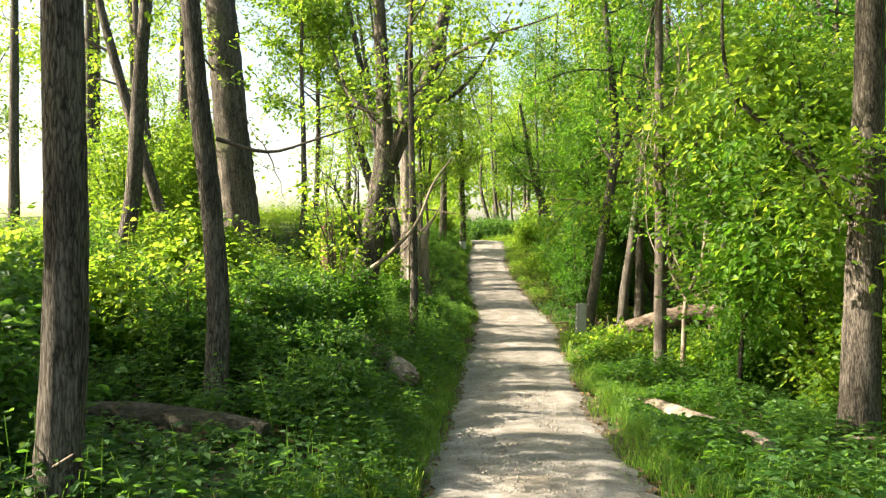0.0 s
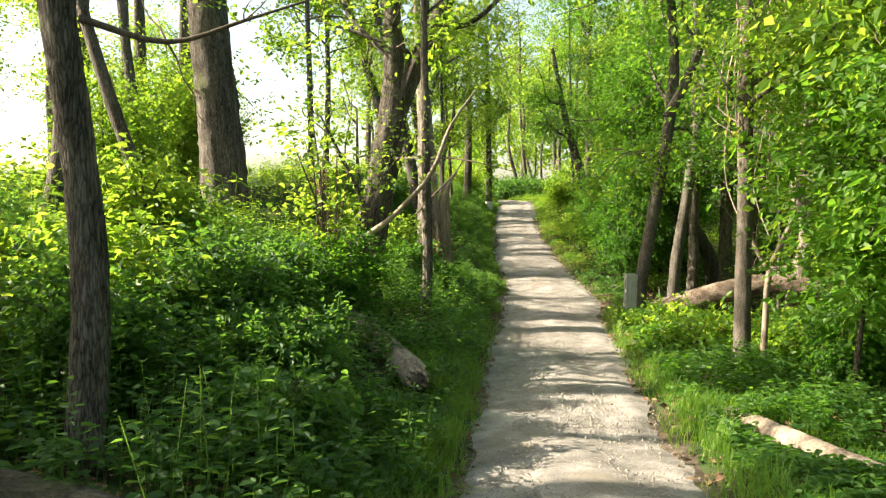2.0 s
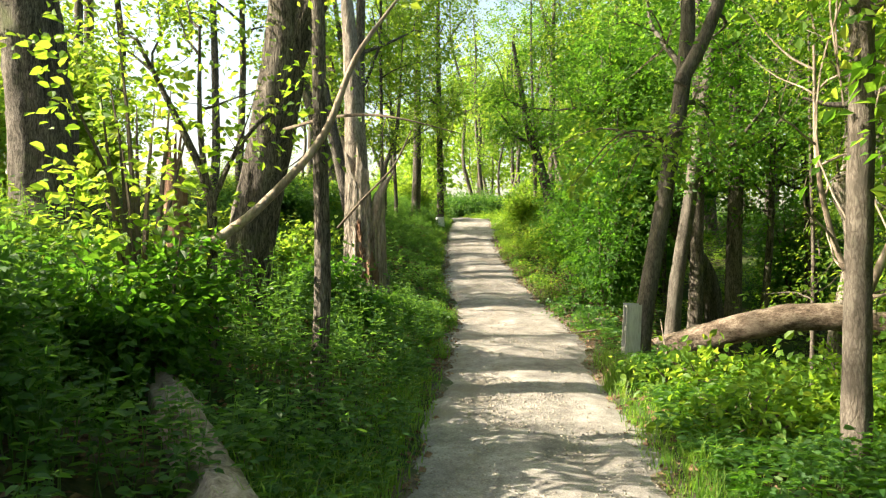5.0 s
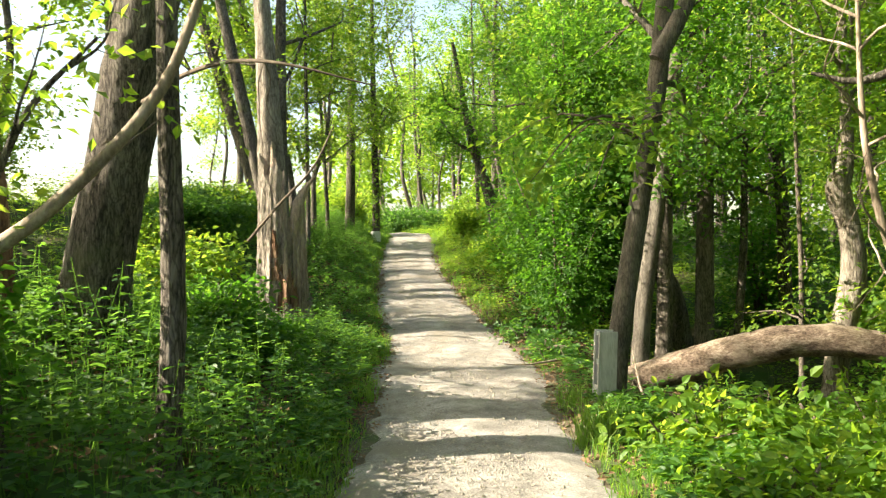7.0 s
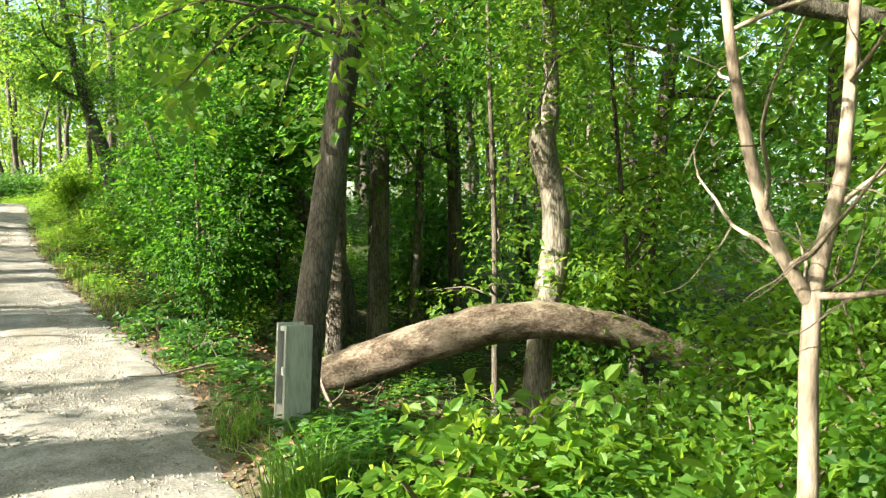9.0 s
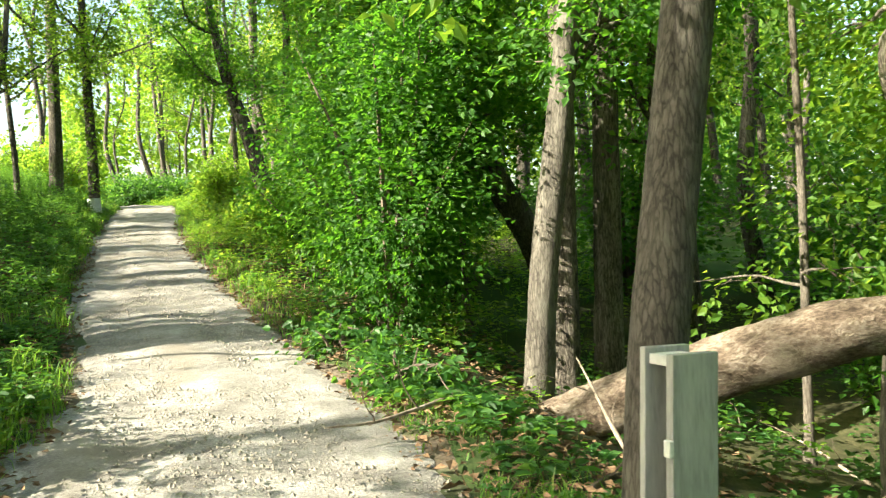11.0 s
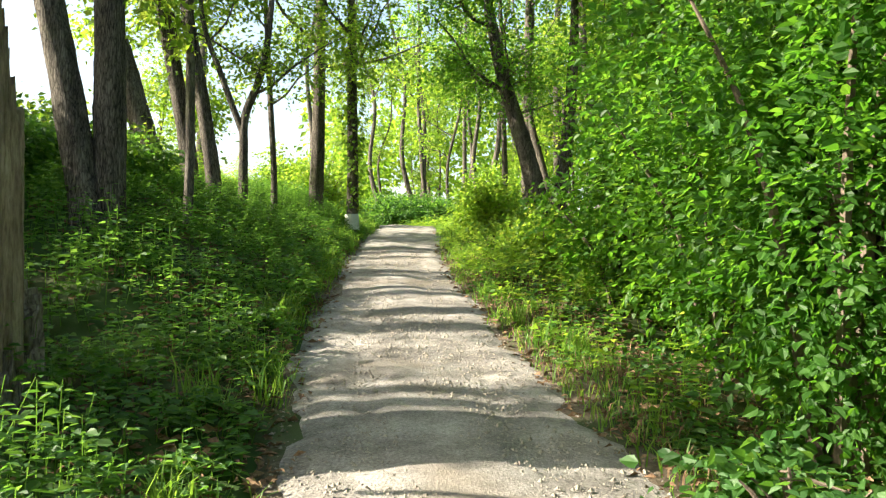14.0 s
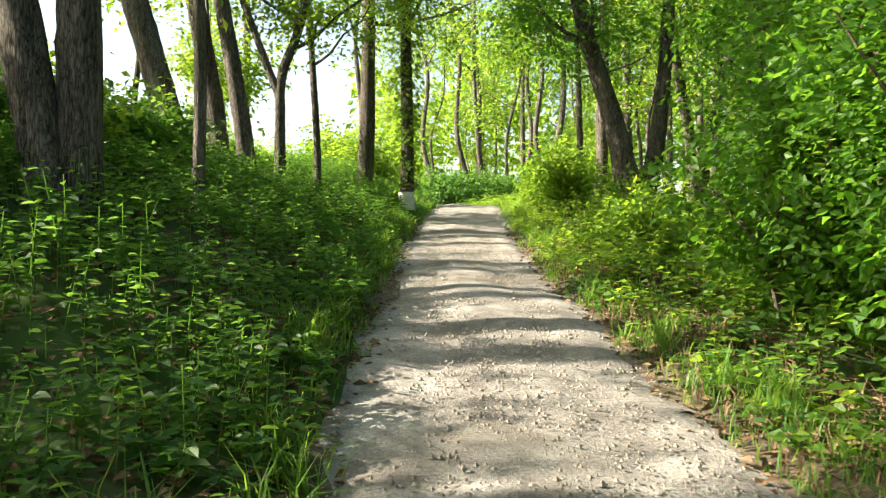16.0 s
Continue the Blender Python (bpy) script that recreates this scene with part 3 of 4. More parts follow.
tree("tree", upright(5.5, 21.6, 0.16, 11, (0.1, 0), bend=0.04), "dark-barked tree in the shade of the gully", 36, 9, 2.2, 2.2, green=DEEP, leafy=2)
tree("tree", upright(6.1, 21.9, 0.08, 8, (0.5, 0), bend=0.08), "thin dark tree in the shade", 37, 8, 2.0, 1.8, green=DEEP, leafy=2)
tree("sapling", [(6.0, 19.45, -0.55, 0.04), (6.0, 19.45, 0.6, 0.036), (6.0, 19.45, 1.6, 0.032), (5.95, 19.45, 3.0, 0.027), (5.9, 19.5, 6, 0.01)], "pale thin sapling with bare twigs behind the log", 38, 14, 0.9, 1.0, twigs=3, bark=PALE, leafy=1, green=SUNNY, seg=8, ridges=0.02)
tree("tree", [(5.95, 18.5, -0.9, 0.155), (5.9, 18.5, -0.2, 0.15), (6.0, 18.5, 0.65, 0.14), (6.2, 18.55, 1.4, 0.15), (6.15, 18.55, 2.0, 0.13), (5.98, 18.5, 2.45, 0.14), (6.1, 18.5, 3.0, 0.085), (6.05, 18.6, 5.5, 0.04)],
     "pale crooked trunk with peeled bark behind the log", 39, 9, 3.2, 1.8, bark=SNAGBARK, leafy=2, seg=16, ridges=0.06, flare=1.1)
tree("sapling", [(3.9, 13.78, 0.0, 0.045), (3.93, 13.8, 0.6, 0.042), (3.98, 13.82, 1.25, 0.04), (4.25, 13.87, 1.8, 0.032), (4.32, 13.87, 2.45, 0.027), (4.5, 13.9, 3.6, 0.015)], "bare forked sapling with lichen-pale twigs", 40, 18, 1.0, 1.0, twigs=4, bark=DEADWOOD, leafy=0, seg=9, ridges=0.02,
     fork=[[(3.98, 13.82, 1.2, 0.032), (3.78, 13.9, 1.6, 0.028), (3.62, 13.95, 2.35, 0.023), (3.6, 14.0, 3.4, 0.012)]])
tree("tree", [(5.75, 23.2, -0.2, 0.19), (5.5, 23.1, 1.0, 0.175), (4.75, 22.9, 2.1, 0.16), (4.1, 22.7, 2.9, 0.15), (3.5, 22.5, 3.9, 0.10), (3.3, 22.4, 5.2, 0.04)], "dark leaning trunk reaching over the bushes", 41, 10, 2.4, 1.8, green=LUSH, leafy=3, seg=16)
tree("tree", upright(3.48, 36.7, 0.075, 10, (-0.2, 0), bend=0.05), "slim tree beyond the bushes", 42, 12, 2.4, 2.0, leafy=3, green=LUSH)
tree("tree", upright(4.25, 38.7, 0.15, 11, (0.2, 0), bend=0.05), "grey tree beyond the bushes", 43, 12, 2.8, 2.4, leafy=3, green=LUSH)
tree("tree", [(3.75, 33.0, 1.5, 0.26), (3.72, 33, 2.2, 0.22), (3.45, 33, 3.4, 0.17), (2.9, 33, 5.2, 0.12), (2.4, 33.2, 8, 0.05)], "old dark tree with two crooked stems", 44, 12, 3.2, 2.2, leafy=3, green=LUSH, seg=18,
     fork=[[(3.8, 33, 1.9, 0.17), (4.1, 33, 3.0, 0.14), (4.3, 33.1, 5.0, 0.1), (4.4, 33.2, 8, 0.04)]])

tree("tree", upright(8.1, 14.3, 0.16, 11, (0.3, 0.2), bend=0.05), "dark tree with a long crooked limb over the gully", 45, 10, 2.4, 2.2, leafy=2, leaf=0.11,
     fork=[[(8.15, 14.3, 2.4, 0.10), (7.4, 14.65, 2.75, 0.085), (6.3, 15.1, 3.0, 0.075), (5.75, 15.35, 3.1, 0.06), (5.35, 15.6, 3.38, 0.05), (4.8, 15.95, 3.2, 0.035), (4.4, 16.1, 3.3, 0.015)]])
# Young trees whose leaves fill the middle height; 306 is added unseen to shade the bank
for sx, sy, sh, sd in ((4.9, 10.9, 5.0, 301), (5.7, 12.9, 5.5, 302), (7.2, 10.0, 6, 304), (6.9, 14.6, 6, 305), (-6.2, 6.6, 4.5, 306),
                       (4.6, 30.5, 6, 310), (-3.6, 34.6, 6, 311), (7.4, 18.6, 6, 313), (5.0, 24.2, 6, 314), (3.35, 21.9, 5, 315), (4.0, 11.3, 3.6, 316)):
    # 315 belongs to the shaded bush, hence its darkened leaves.
    tree("young_tree", upright(sx, sy, 0.035 + 0.004 * (sd % 5), sh, (0.4 * math.sin(sd), 0.3 * math.cos(sd)), bend=0.08, seed=sd), "slender young tree with sprays of bright leaves" if sd != 315 else "slender young tree with shade-darkened green sprays",
         sd, 15, 0.9, 0.7 if sd == 315 else 1.3, twigs=4, leafy=2, leaf=0.075 if sd == 315 else 0.11, seg=7, ridges=0.02, green=DEEP if sd in (315, 314) else LUSH if sd in (310, 316) else SUNNY)

# Woods: a few kinds of tree, each copied
kinds = []
for k, (h, r, cr, lf) in enumerate([(12, 0.16, 2.6, 0.13), (10, 0.10, 2.2, 0.12), (13, 0.2, 3.0, 0.14), (9, 0.07, 1.8, 0.11), (11, 0.13, 2.4, 0.13)]):
    pts = [(x, y, z, q) for x, y, z, q in upright(0, 0, r, h, (0.5 * (k - 2), 0.3), z=0.0, bend=0.15, seed=k)]
    kinds.append(tree("tree", pts, "tall leafy tree in the woods", 60 + k, 15, 1.6 + 0.3 * k, cr, twigs=4, leafy=2, leaves=5, leaf=lf * 1.35, spray=0.75, seg=8, ridges=0.04, group="trees of the woods",
                      green=(SUNNY, DEEP, SUNNY, SUNNY, DEEP)[k]))
kinds.append(tree("tree", upright(0, 0, 0.12, 11, (1.3, 0.4), z=0.0, bend=0.2, seed=9), "thin-crowned tree at the edge of the field", 70, 9, 3.5, 1.8, twigs=3, leafy=1, leaf=0.12, seg=8, ridges=0.04, group="trees of the field edge"))
kinds.append(tree("tree", upright(0, 0, 0.19, 14, (0.3, 0.2), z=0.0, bend=0.1, seed=12), "tall straight tree with a high thin crown beside the field", 71, 9, 6.6, 2.0, twigs=3, leafy=1, leaf=0.12, seg=9, ridges=0.04, group="trees of the field edge"))
rng = np.random.default_rng(77)
spots = []


def plant(count, x0, x1, y0, y1, gap, pick):
    tries = 0
    done = 0
    while done < count and tries < count * 30:
        tries += 1
        x, y = rng.uniform(x0, x1), rng.uniform(y0, y1)
        if abs(x - centre(y)) < 2.2 or any((x - a) ** 2 + (y - b) ** 2 < gap * gap for a, b in spots):
            continue
        spots.append((x, y))
        kind = kinds[pick[int(rng.integers(0, len(pick)))]]
        s, turn, tall, done = rng.uniform(0.8, 1.2), rng.uniform(0, 6.28), rng.uniform(0.9, 1.15), done + 1
        if x < -2.5 and y > 21 and done % 4:  # the edge of the field stays open
            continue
        ob = copy_thing(kind, Matrix.Translation((x, y, float(land(x, y)) - 0.05)) @ Matrix.Rotation(turn, 4, "Z"))
        ob.scale = (s, s, s * tall)


plant(40, 7.5, 20, 3, 46, 1.8, [0, 1, 2, 3, 4])
plant(22, 20, 36, -5, 50, 2.6, [0, 2, 4])
plant(46, -9, 16, 46, 66, 1.6, [3, 5, 5, 3, 5, 6])
plant(9, 4.2, 8, 27, 45, 1.5, [5, 3])
plant(5, -10, -3.6, 33, 44, 2.2, [5, 3])
for k in range(29):
    if k in (12, 13, 15, 17, 18, 20):
        continue
    px, py_ = -9.6 - 1.9 * (k * 0.618 % 1) - 1.2 * (k % 3), -1.0 + 1.22 * k + 0.5 * math.sin(2.3 * k)
    ob = copy_thing(kinds[6], Matrix.Translation((px, py_, float(land(px, py_)) - 0.05)) @ Matrix.Rotation(1.7 * k, 4, "Z"))
    ob.scale = (0.8 + 0.5 * (k * 0.38 % 1), 0.8 + 0.5 * (k * 0.38 % 1), 1.0 + 0.15 * math.sin(k))
plant(5, -14, -5.5, 21, 34, 2.2, [5])
plant(8, 3.5, 12, -9, 4, 2.2, [0, 1, 4])
# Trees added outside the view to shade the bank where the path starts.
for px, py_, turn in ((-6.6, 1.8, 0.4), (-6.4, 4.0, 2.0), (-4.4, 0.2, 3.0), (-5.6, -3.4, 5.0), (-3.6, -6.5, 1.2), (-8.0, -1.6, 2.5)):
    copy_thing(kinds[1], Matrix.Translation((px, py_, float(land(px, py_)) - 0.05)) @ Matrix.Rotation(turn, 4, "Z"))
for px, py_, turn in ((-14.0, 24.0, 0.5), (-13.0, 27.5, 1.9), (-15.0, 31.0, 4.0), (-12.5, 35.0, 2.8), (-16.0, 38.0, 5.5), (-17.0, 27.0, 3.3)):
    ob = copy_thing(kinds[3], Matrix.Translation((px, py_, float(land(px, py_)) - 0.05)) @ Matrix.Rotation(turn, 4, "Z"))
    ob.scale = (0.9, 0.9, 0.72)
for k in kinds:
    k.matrix_basis = Matrix.Translation((14 + 2.1 * kinds.index(k), 50 + kinds.index(k), float(land(14 + 2.1 * kinds.index(k), 50)) - 0.1))

# ---- bushes ----
BUSHES = [  # x, y, height, width, seed, leaf, material, density
    # 181 and 182 are added just outside the view to shade the near bank.
    (-3.95, 4.8, 1.5, 1.0, 181, 0.09, HERB, 80), (-4.2, 7.0, 1.2, 1.0, 182, 0.09, HERB, 70),
    (-3.3, 24.6, 0.75, 0.8, 171, 0.09, HERB, 60), (-3.3, 27.0, 0.75, 0.8, 172, 0.09, HERB, 60), (-3.4, 29.3, 0.75, 0.8, 173, 0.09, HERB, 55), (-3.2, 30.6, 0.75, 0.7, 174, 0.09, HERB, 50), (-3.0, 22.4, 0.75, 0.8, 175, 0.09, HERB, 55),
    (1.6, 49.5, 1.6, 1.5, 176, 0.12, HERB, 80), (-0.9, 48.5, 1.5, 1.4, 177, 0.12, HERB, 80), (4.0, 49.5, 1.8, 1.5, 178, 0.12, HERB, 80),
    (-3.7, 23.5, 0.9, 0.9, 161, 0.09, HERB, 70), (-3.5, 25.9, 0.9, 1.0, 162, 0.09, HERB, 70), (-4.0, 28.3, 0.9, 1.0, 163, 0.09, HERB, 60), (-4.3, 3.6, 1.4, 1.1, 164, 0.09, HERB, 80), (-4.8, 5.9, 1.2, 1.0, 165, 0.09, HERB, 60), (-3.4, 2.6, 1.6, 0.9, 166, 0.09, HERB, 60),
       # Unseen dense bushes, added to keep the foot of the bank dark.
       (-6.5, 2.4, 2.6, 1.1, 187, 0.1, DEEP, 140), (-6.5, 4.4, 2.2, 1.1, 188, 0.1, DEEP, 110),
    (-1.35, 8.5, 0.75, 0.5, 191, 0.058, HERB, 75), (-1.95, 9.3, 0.85, 0.6, 192, 0.058, HERB, 75), (-0.95, 7.5, 0.6, 0.45, 193, 0.058, HERB, 75), (-2.3, 7.7, 0.95, 0.6, 194, 0.058, HERB, 75), (-1.6, 10.4, 0.8, 0.55, 195, 0.058, HERB, 75),
    (4.4, 14.4, 1.35, 0.7, 196, 0.085, SUNNY, 60), (4.75, 13.2, 1.5, 0.7, 197, 0.08, DEEP, 80),
    # 183 to 186 are added, their height set to shade the bank by the snag.
    (-8.5, 20.6, 5.2, 1.4, 183, 0.1, SUNNY, 200), (-8.6, 22.7, 5.1, 1.4, 184, 0.1, SUNNY, 200), (-8.4, 25.0, 4.0, 1.4, 185, 0.1, SUNNY, 170), (-8.5, 27.4, 3.4, 1.4, 186, 0.1, SUNNY, 120),
    (2.75, 14.7, 0.5, 0.45, 151, 0.09, SUNNY, 22), (3.2, 15.0, 0.5, 0.5, 152, 0.10, SUNNY, 26), (2.9, 13.4, 0.5, 0.5, 153, 0.09, SUNNY, 22), (4.0, 14.6, 0.6, 0.6, 154, 0.10, SUNNY, 30),
    (2.65, 19.4, 0.3, 0.3, 157, 0.07, HERB, 10), (2.5, 20.6, 0.25, 0.3, 158, 0.07, HERB, 9),
    # 101 stands in shade, so it gets the darkened DEEP leaves.
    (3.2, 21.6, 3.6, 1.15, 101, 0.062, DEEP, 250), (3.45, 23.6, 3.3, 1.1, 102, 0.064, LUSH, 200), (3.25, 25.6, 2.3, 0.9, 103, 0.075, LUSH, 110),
    (3.75, 22.7, 6.2, 1.35, 198, 0.075, LUSH, 270), (3.7, 25.3, 5.6, 1.25, 199, 0.08, LUSH, 200),
    (4.4, 27.6, 3.0, 1.2, 104, 0.085, DEEP, 100), (3.0, 29.0, 0.9, 0.7, 105, 0.08, SUNNY, 60), (3.3, 31.3, 0.9, 0.8, 106, 0.09, SUNNY, 60),
    (2.9, 35.5, 1.2, 0.8, 107, 0.10, SUNNY, 60), (3.6, 40, 1.8, 1.1, 108, 0.11, SUNNY, 70), (5.2, 26, 3.5, 1.4, 109, 0.1, DEEP, 90),
    (9.6, 14.0, 3.0, 1.6, 110, 0.1, SUNNY, 80), (4.9, 15.6, 1.55, 0.8, 111, 0.085, SUNNY, 60), (9.0, 10.5, 2.8, 1.5, 140, 0.1, SUNNY, 80), (11.5, 18, 3.2, 1.8, 141, 0.12, DEEP, 80), (12.5, 13, 3.2, 1.8, 142, 0.12, SUNNY, 80), (11, 23, 3.2, 1.8, 143, 0.12, DEEP, 80), (14.5, 9, 3.2, 1.9, 144, 0.12, SUNNY, 80), (11, 6.5, 2.8, 1.6, 145, 0.11, SUNNY, 80), (5.6, 14.4, 2.2, 1.1, 112, 0.085, SUNNY, 80),
    (6.4, 12.2, 2.6, 1.2, 113, 0.09, SUNNY, 80), (5.2, 10.4, 1.8, 1.0, 114, 0.085, SUNNY, 80), (6.3, 8.2, 2.2, 1.2, 115, 0.09, SUNNY, 80),
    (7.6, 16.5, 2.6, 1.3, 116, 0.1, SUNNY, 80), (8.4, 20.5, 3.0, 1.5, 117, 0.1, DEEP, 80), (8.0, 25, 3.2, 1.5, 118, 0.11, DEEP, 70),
    (-3.1, 8.6, 1.0, 0.9, 121, 0.085, SUNNY, 65), (-3.4, 11.0, 1.1, 1.0, 122, 0.085, SUNNY, 65), (-1.5, 12.2, 1.0, 0.7, 123, 0.07, DEEP, 80),
    (-4.6, 8.6, 1.0, 1.1, 124, 0.09, SUNNY, 70), (-5.2, 13, 1.2, 1.2, 125, 0.09, SUNNY, 80), (-1.1, 17.2, 0.8, 0.6, 126, 0.075, DEEP, 60),
    (-3.1, 5.0, 1.2, 0.9, 127, 0.08, HERB, 80), (-2.0, 18.8, 1.4, 0.8, 128, 0.08, SUNNY, 60), (-1.7, 12.6, 2.6, 0.8, 129, 0.085, SUNNY, 18),
    (-3.4, 22.4, 1.3, 0.9, 130, 0.085, SUNNY, 60), (-3.3, 28.0, 1.0, 0.9, 131, 0.09, SUNNY, 60), (-0.9, 39.5, 1.6, 1.1, 132, 0.1, SUNNY, 70), (0.6, 46.5, 1.3, 1.5, 133, 0.11, HERB, 80),
    (2.6, 47.5, 1.5, 1.6, 134, 0.11, HERB, 80), (-2.0, 41, 1.5, 1.1, 135, 0.1, SUNNY, 60), (4.6, 44, 2.4, 1.4, 136, 0.11, SUNNY, 80),
]
for bx, by, bh, bw, sd, lf, mt, dn in BUSHES:
    tone = "dark shade-toned glossy green" if mt is DEEP else "fresh mid-green" if mt is LUSH else "soft mid-green" if mt is HERB else "bright yellow-green"
    size = "tall dense" if bh > 2.2 else "low"
    shrub("shrub", bx, by, bh, bw, f"{size} {tone} leafy bush on the woodland floor", sd, 10, dn, lf, mt)


# ---- herbs, grass and litter ----
def scatter(count, x0, x1, y0, y1, rng, near=0.0, far=50.0, side=0):
    x, y = rng.uniform(x0, x1, count), rng.uniform(y0, y1, count)
    off = x - centre(y)
    d = np.abs(off) - half_width(y)
    keep = (d > near) & (d < far)
    if side:
        keep &= off * side > 0
    return x[keep], y[keep]


LOW = [(-2.6, 5.6, 0.6), (-2.0, 5.5, 0.65), (-1.5, 5.4, 0.7), (-1.1, 5.4, 0.6), (-0.5, 9.9, 0.35), (-0.35, 9.4, 0.4), (2.45, 9.2, 0.45), (2.5, 8.5, 0.5), (2.6, 7.7, 0.55), (2.7, 6.9, 0.6), (2.85, 6.3, 0.5), (4.5, 8.0, 0.6), (5.1, 7.8, 0.6), (2.4, 16.0, 0.45), (2.8, 18.6, 0.6), (3.4, 18.2, 0.7), (2.9, 17.8, 0.6), (3.2, 17.2, 0.6), (2.9, 16.7, 0.5), (4.3, 17.8, 0.8), (5.2, 17.5, 0.8), (-1.0, 21.2, 0.4), (2.7, 19.5, 0.7), (2.75, 20.5, 0.6), (3.1, 18.9, 0.6), (2.9, 21.4, 0.5)]


def herbs(name, label, x, y, rng, height, leaf, material, per=10, fine=True):
    """Leafy herbs: a stem each, leaves in a loose spiral up it."""
    clump = 0.5 + 0.25 * np.sin(x * 2.3 + y * 1.7 + 1.5 * np.sin(y * 0.8)) + 0.25 * np.sin(x * 3.9 - y * 2.9 + 1.2 * np.sin(x * 1.3))
    keep = clump + 0.35 * rng.uniform(-1, 1, len(x)) > 0.14
    x, y, clump = x[keep], y[keep], clump[keep]
    n = len(x)
    z = land(x, y)
    h = height * rng.uniform(0.4, 1.25, n) * (0.35 + 1.15 * clump)
    h = h * np.clip(0.4 + 0.6 * (np.abs(x - centre(y)) - half_width(y)) / 1.0, 0.4, 1)
    for zx, zy, zr in LOW:
        h = np.where((x - zx) ** 2 + (y - zy) ** 2 < zr * zr, np.minimum(h, 0.10), h)
    lean = rng.normal(size=(n, 2)) * 0.18
    g = Geo()
    k = (np.arange(per) + 0.7) / per
    s = 0.38 + 0.62 * k[None] + rng.normal(size=(n, per)) * 0.05
    base = np.stack([x[:, None] + lean[:, :1] * h[:, None] * s, y[:, None] + lean[:, 1:] * h[:, None] * s, z[:, None] + h[:, None] * s], -1)
    az = (np.arange(per) * 2.4)[None] + rng.uniform(0, 6.28, (n, 1))
    d = np.stack([np.cos(az), np.sin(az), 0.30 - 0.35 * s + 0.15 * rng.normal(size=s.shape)], -1)
    up = np.array([0, 0, 1.0]) + rng.normal(size=base.shape) * 0.28
    size = leaf * (1.15 - 0.5 * s) * rng.uniform(0.6, 1.3, (n, per))
    leaf_quads(g, (base + d * 0.25 * size[..., None]).reshape(-1, 3), d.reshape(-1, 3), up.reshape(-1, 3), size.ravel(), 0.7, fine)
    foot = np.stack([x, y, z - 0.03], -1)
    top = np.stack([x + lean[:, 0] * h, y + lean[:, 1] * h, z + h], -1)
    wide = np.array([0.0025, 0.002, 0])
    g.add(np.stack([foot - wide, foot + wide, top + wide * 0.4, top - wide * 0.4], 1).reshape(-1, 3), np.arange(n * 4).reshape(-1, 4))
    return tagged(part(name, g, material), label, "undergrowth", kind="stuff")


def grass(name, label, x, y, rng, height, material=GRASS):
    """Bent grass blades of two pieces."""
    n = len(x)
    z = land(x, y)
    h = height * rng.uniform(0.4, 1.3, n)
    for zx, zy, zr in LOW:
        h = np.where((x - zx) ** 2 + (y - zy) ** 2 < zr * zr, np.minimum(h, 0.09), h)
    h = h[:, None]
    az = rng.uniform(0, 6.28, n)
    out = np.stack([np.cos(az), np.sin(az), 0 * az], -1)
    side = np.stack([-np.sin(az), np.cos(az), 0 * az], -1) * rng.uniform(0.0025, 0.006, (n, 1))
    p0 = np.stack([x, y, z - 0.02], -1)
    bend = rng.uniform(0.25, 1.0, (n, 1))
    p1 = p0 + out * h * bend * 0.3 + np.array([0, 0, 1.0]) * h * 0.62
    p2 = p0 + out * h * bend + np.array([0, 0, 1.0]) * h * (1.02 - 0.3 * bend)
    v = np.stack([p0 - side, p0 + side, p1 + side * 0.8, p1 - side * 0.8, p2 + side * 0.12, p2 - side * 0.12], 1).reshape(-1, 3)
    q = np.arange(n)[:, None] * 6
    g = Geo()
    g.add(v, np.concatenate([q + np.array([[0, 1, 2, 3]]), q + np.array([[3, 2, 4, 5]])]))
    return tagged(part(name, g, material), label, "grass", kind="stuff")


rng = np.random.default_rng(5)
x, y = scatter(10500, -6, 1, 2.5, 20, rng, 0.12, side=-1)
herbs("undergrowth", "dense leafy green herbs covering the shaded bank", x, y, rng, 0.50, 0.088, HERB)
x, y = scatter(12500, -5, 1.2, 19.5, 45, rng, 0.06, side=-1)
herbs("undergrowth", "dense low herbs covering the bank", x, y, rng, 0.36, 0.08, HERB)
x, y = scatter(3200, -9, -2.8, 7.5, 48, rng, 0.4, side=-1)
herbs("undergrowth", "tall sunlit weeds at the edge of the field", x, y, rng, 0.75, 0.12, SUNNY, 11, False)
x, y = scatter(9500, 1, 9, 3, 22, rng, 0.25, side=1)
keep = ~((x > 2.9) & (y > 14.5) & (rng.uniform(0, 1, len(x)) < 0.86))
x, y = x[keep], y[keep]
herbs("undergrowth", "leafy herbs on the edge of the gully", x, y, rng, 0.30, 0.10, HERB, 10)
x, y = scatter(1700, 1, 4, 6, 17, rng, 0.3, 1.4, side=1)
herbs("undergrowth", "bright broad-leaved herbs beside the path", x, y, rng, 0.34, 0.09, LUSH, 10)
x, y = scatter(7500, 1, 9, 19, 46, rng, 0.12, side=1)
keep = (y > 27) | (rng.uniform(0, 1, len(x)) < np.interp(y, [19, 23, 27], [0.12, 0.3, 1]))
x, y = x[keep], y[keep]
herbs("undergrowth", "sunlit herbs beyond the bushes", x, y, rng, 0.38, 0.10, SUNNY, 9, False)
x, y = scatter(3500, -12, 18, 42, 56, rng, 0.1)
herbs("undergrowth", "green herbs beyond the bend of the path", x, y, rng, 0.6, 0.16, HERB, 9, False)
x, y = scatter(2500, 9, 22, 2, 45, rng, 0.1)
herbs("undergrowth", "herbs on the far side of the gully", x, y, rng, 0.6, 0.2, HERB, 9, False)

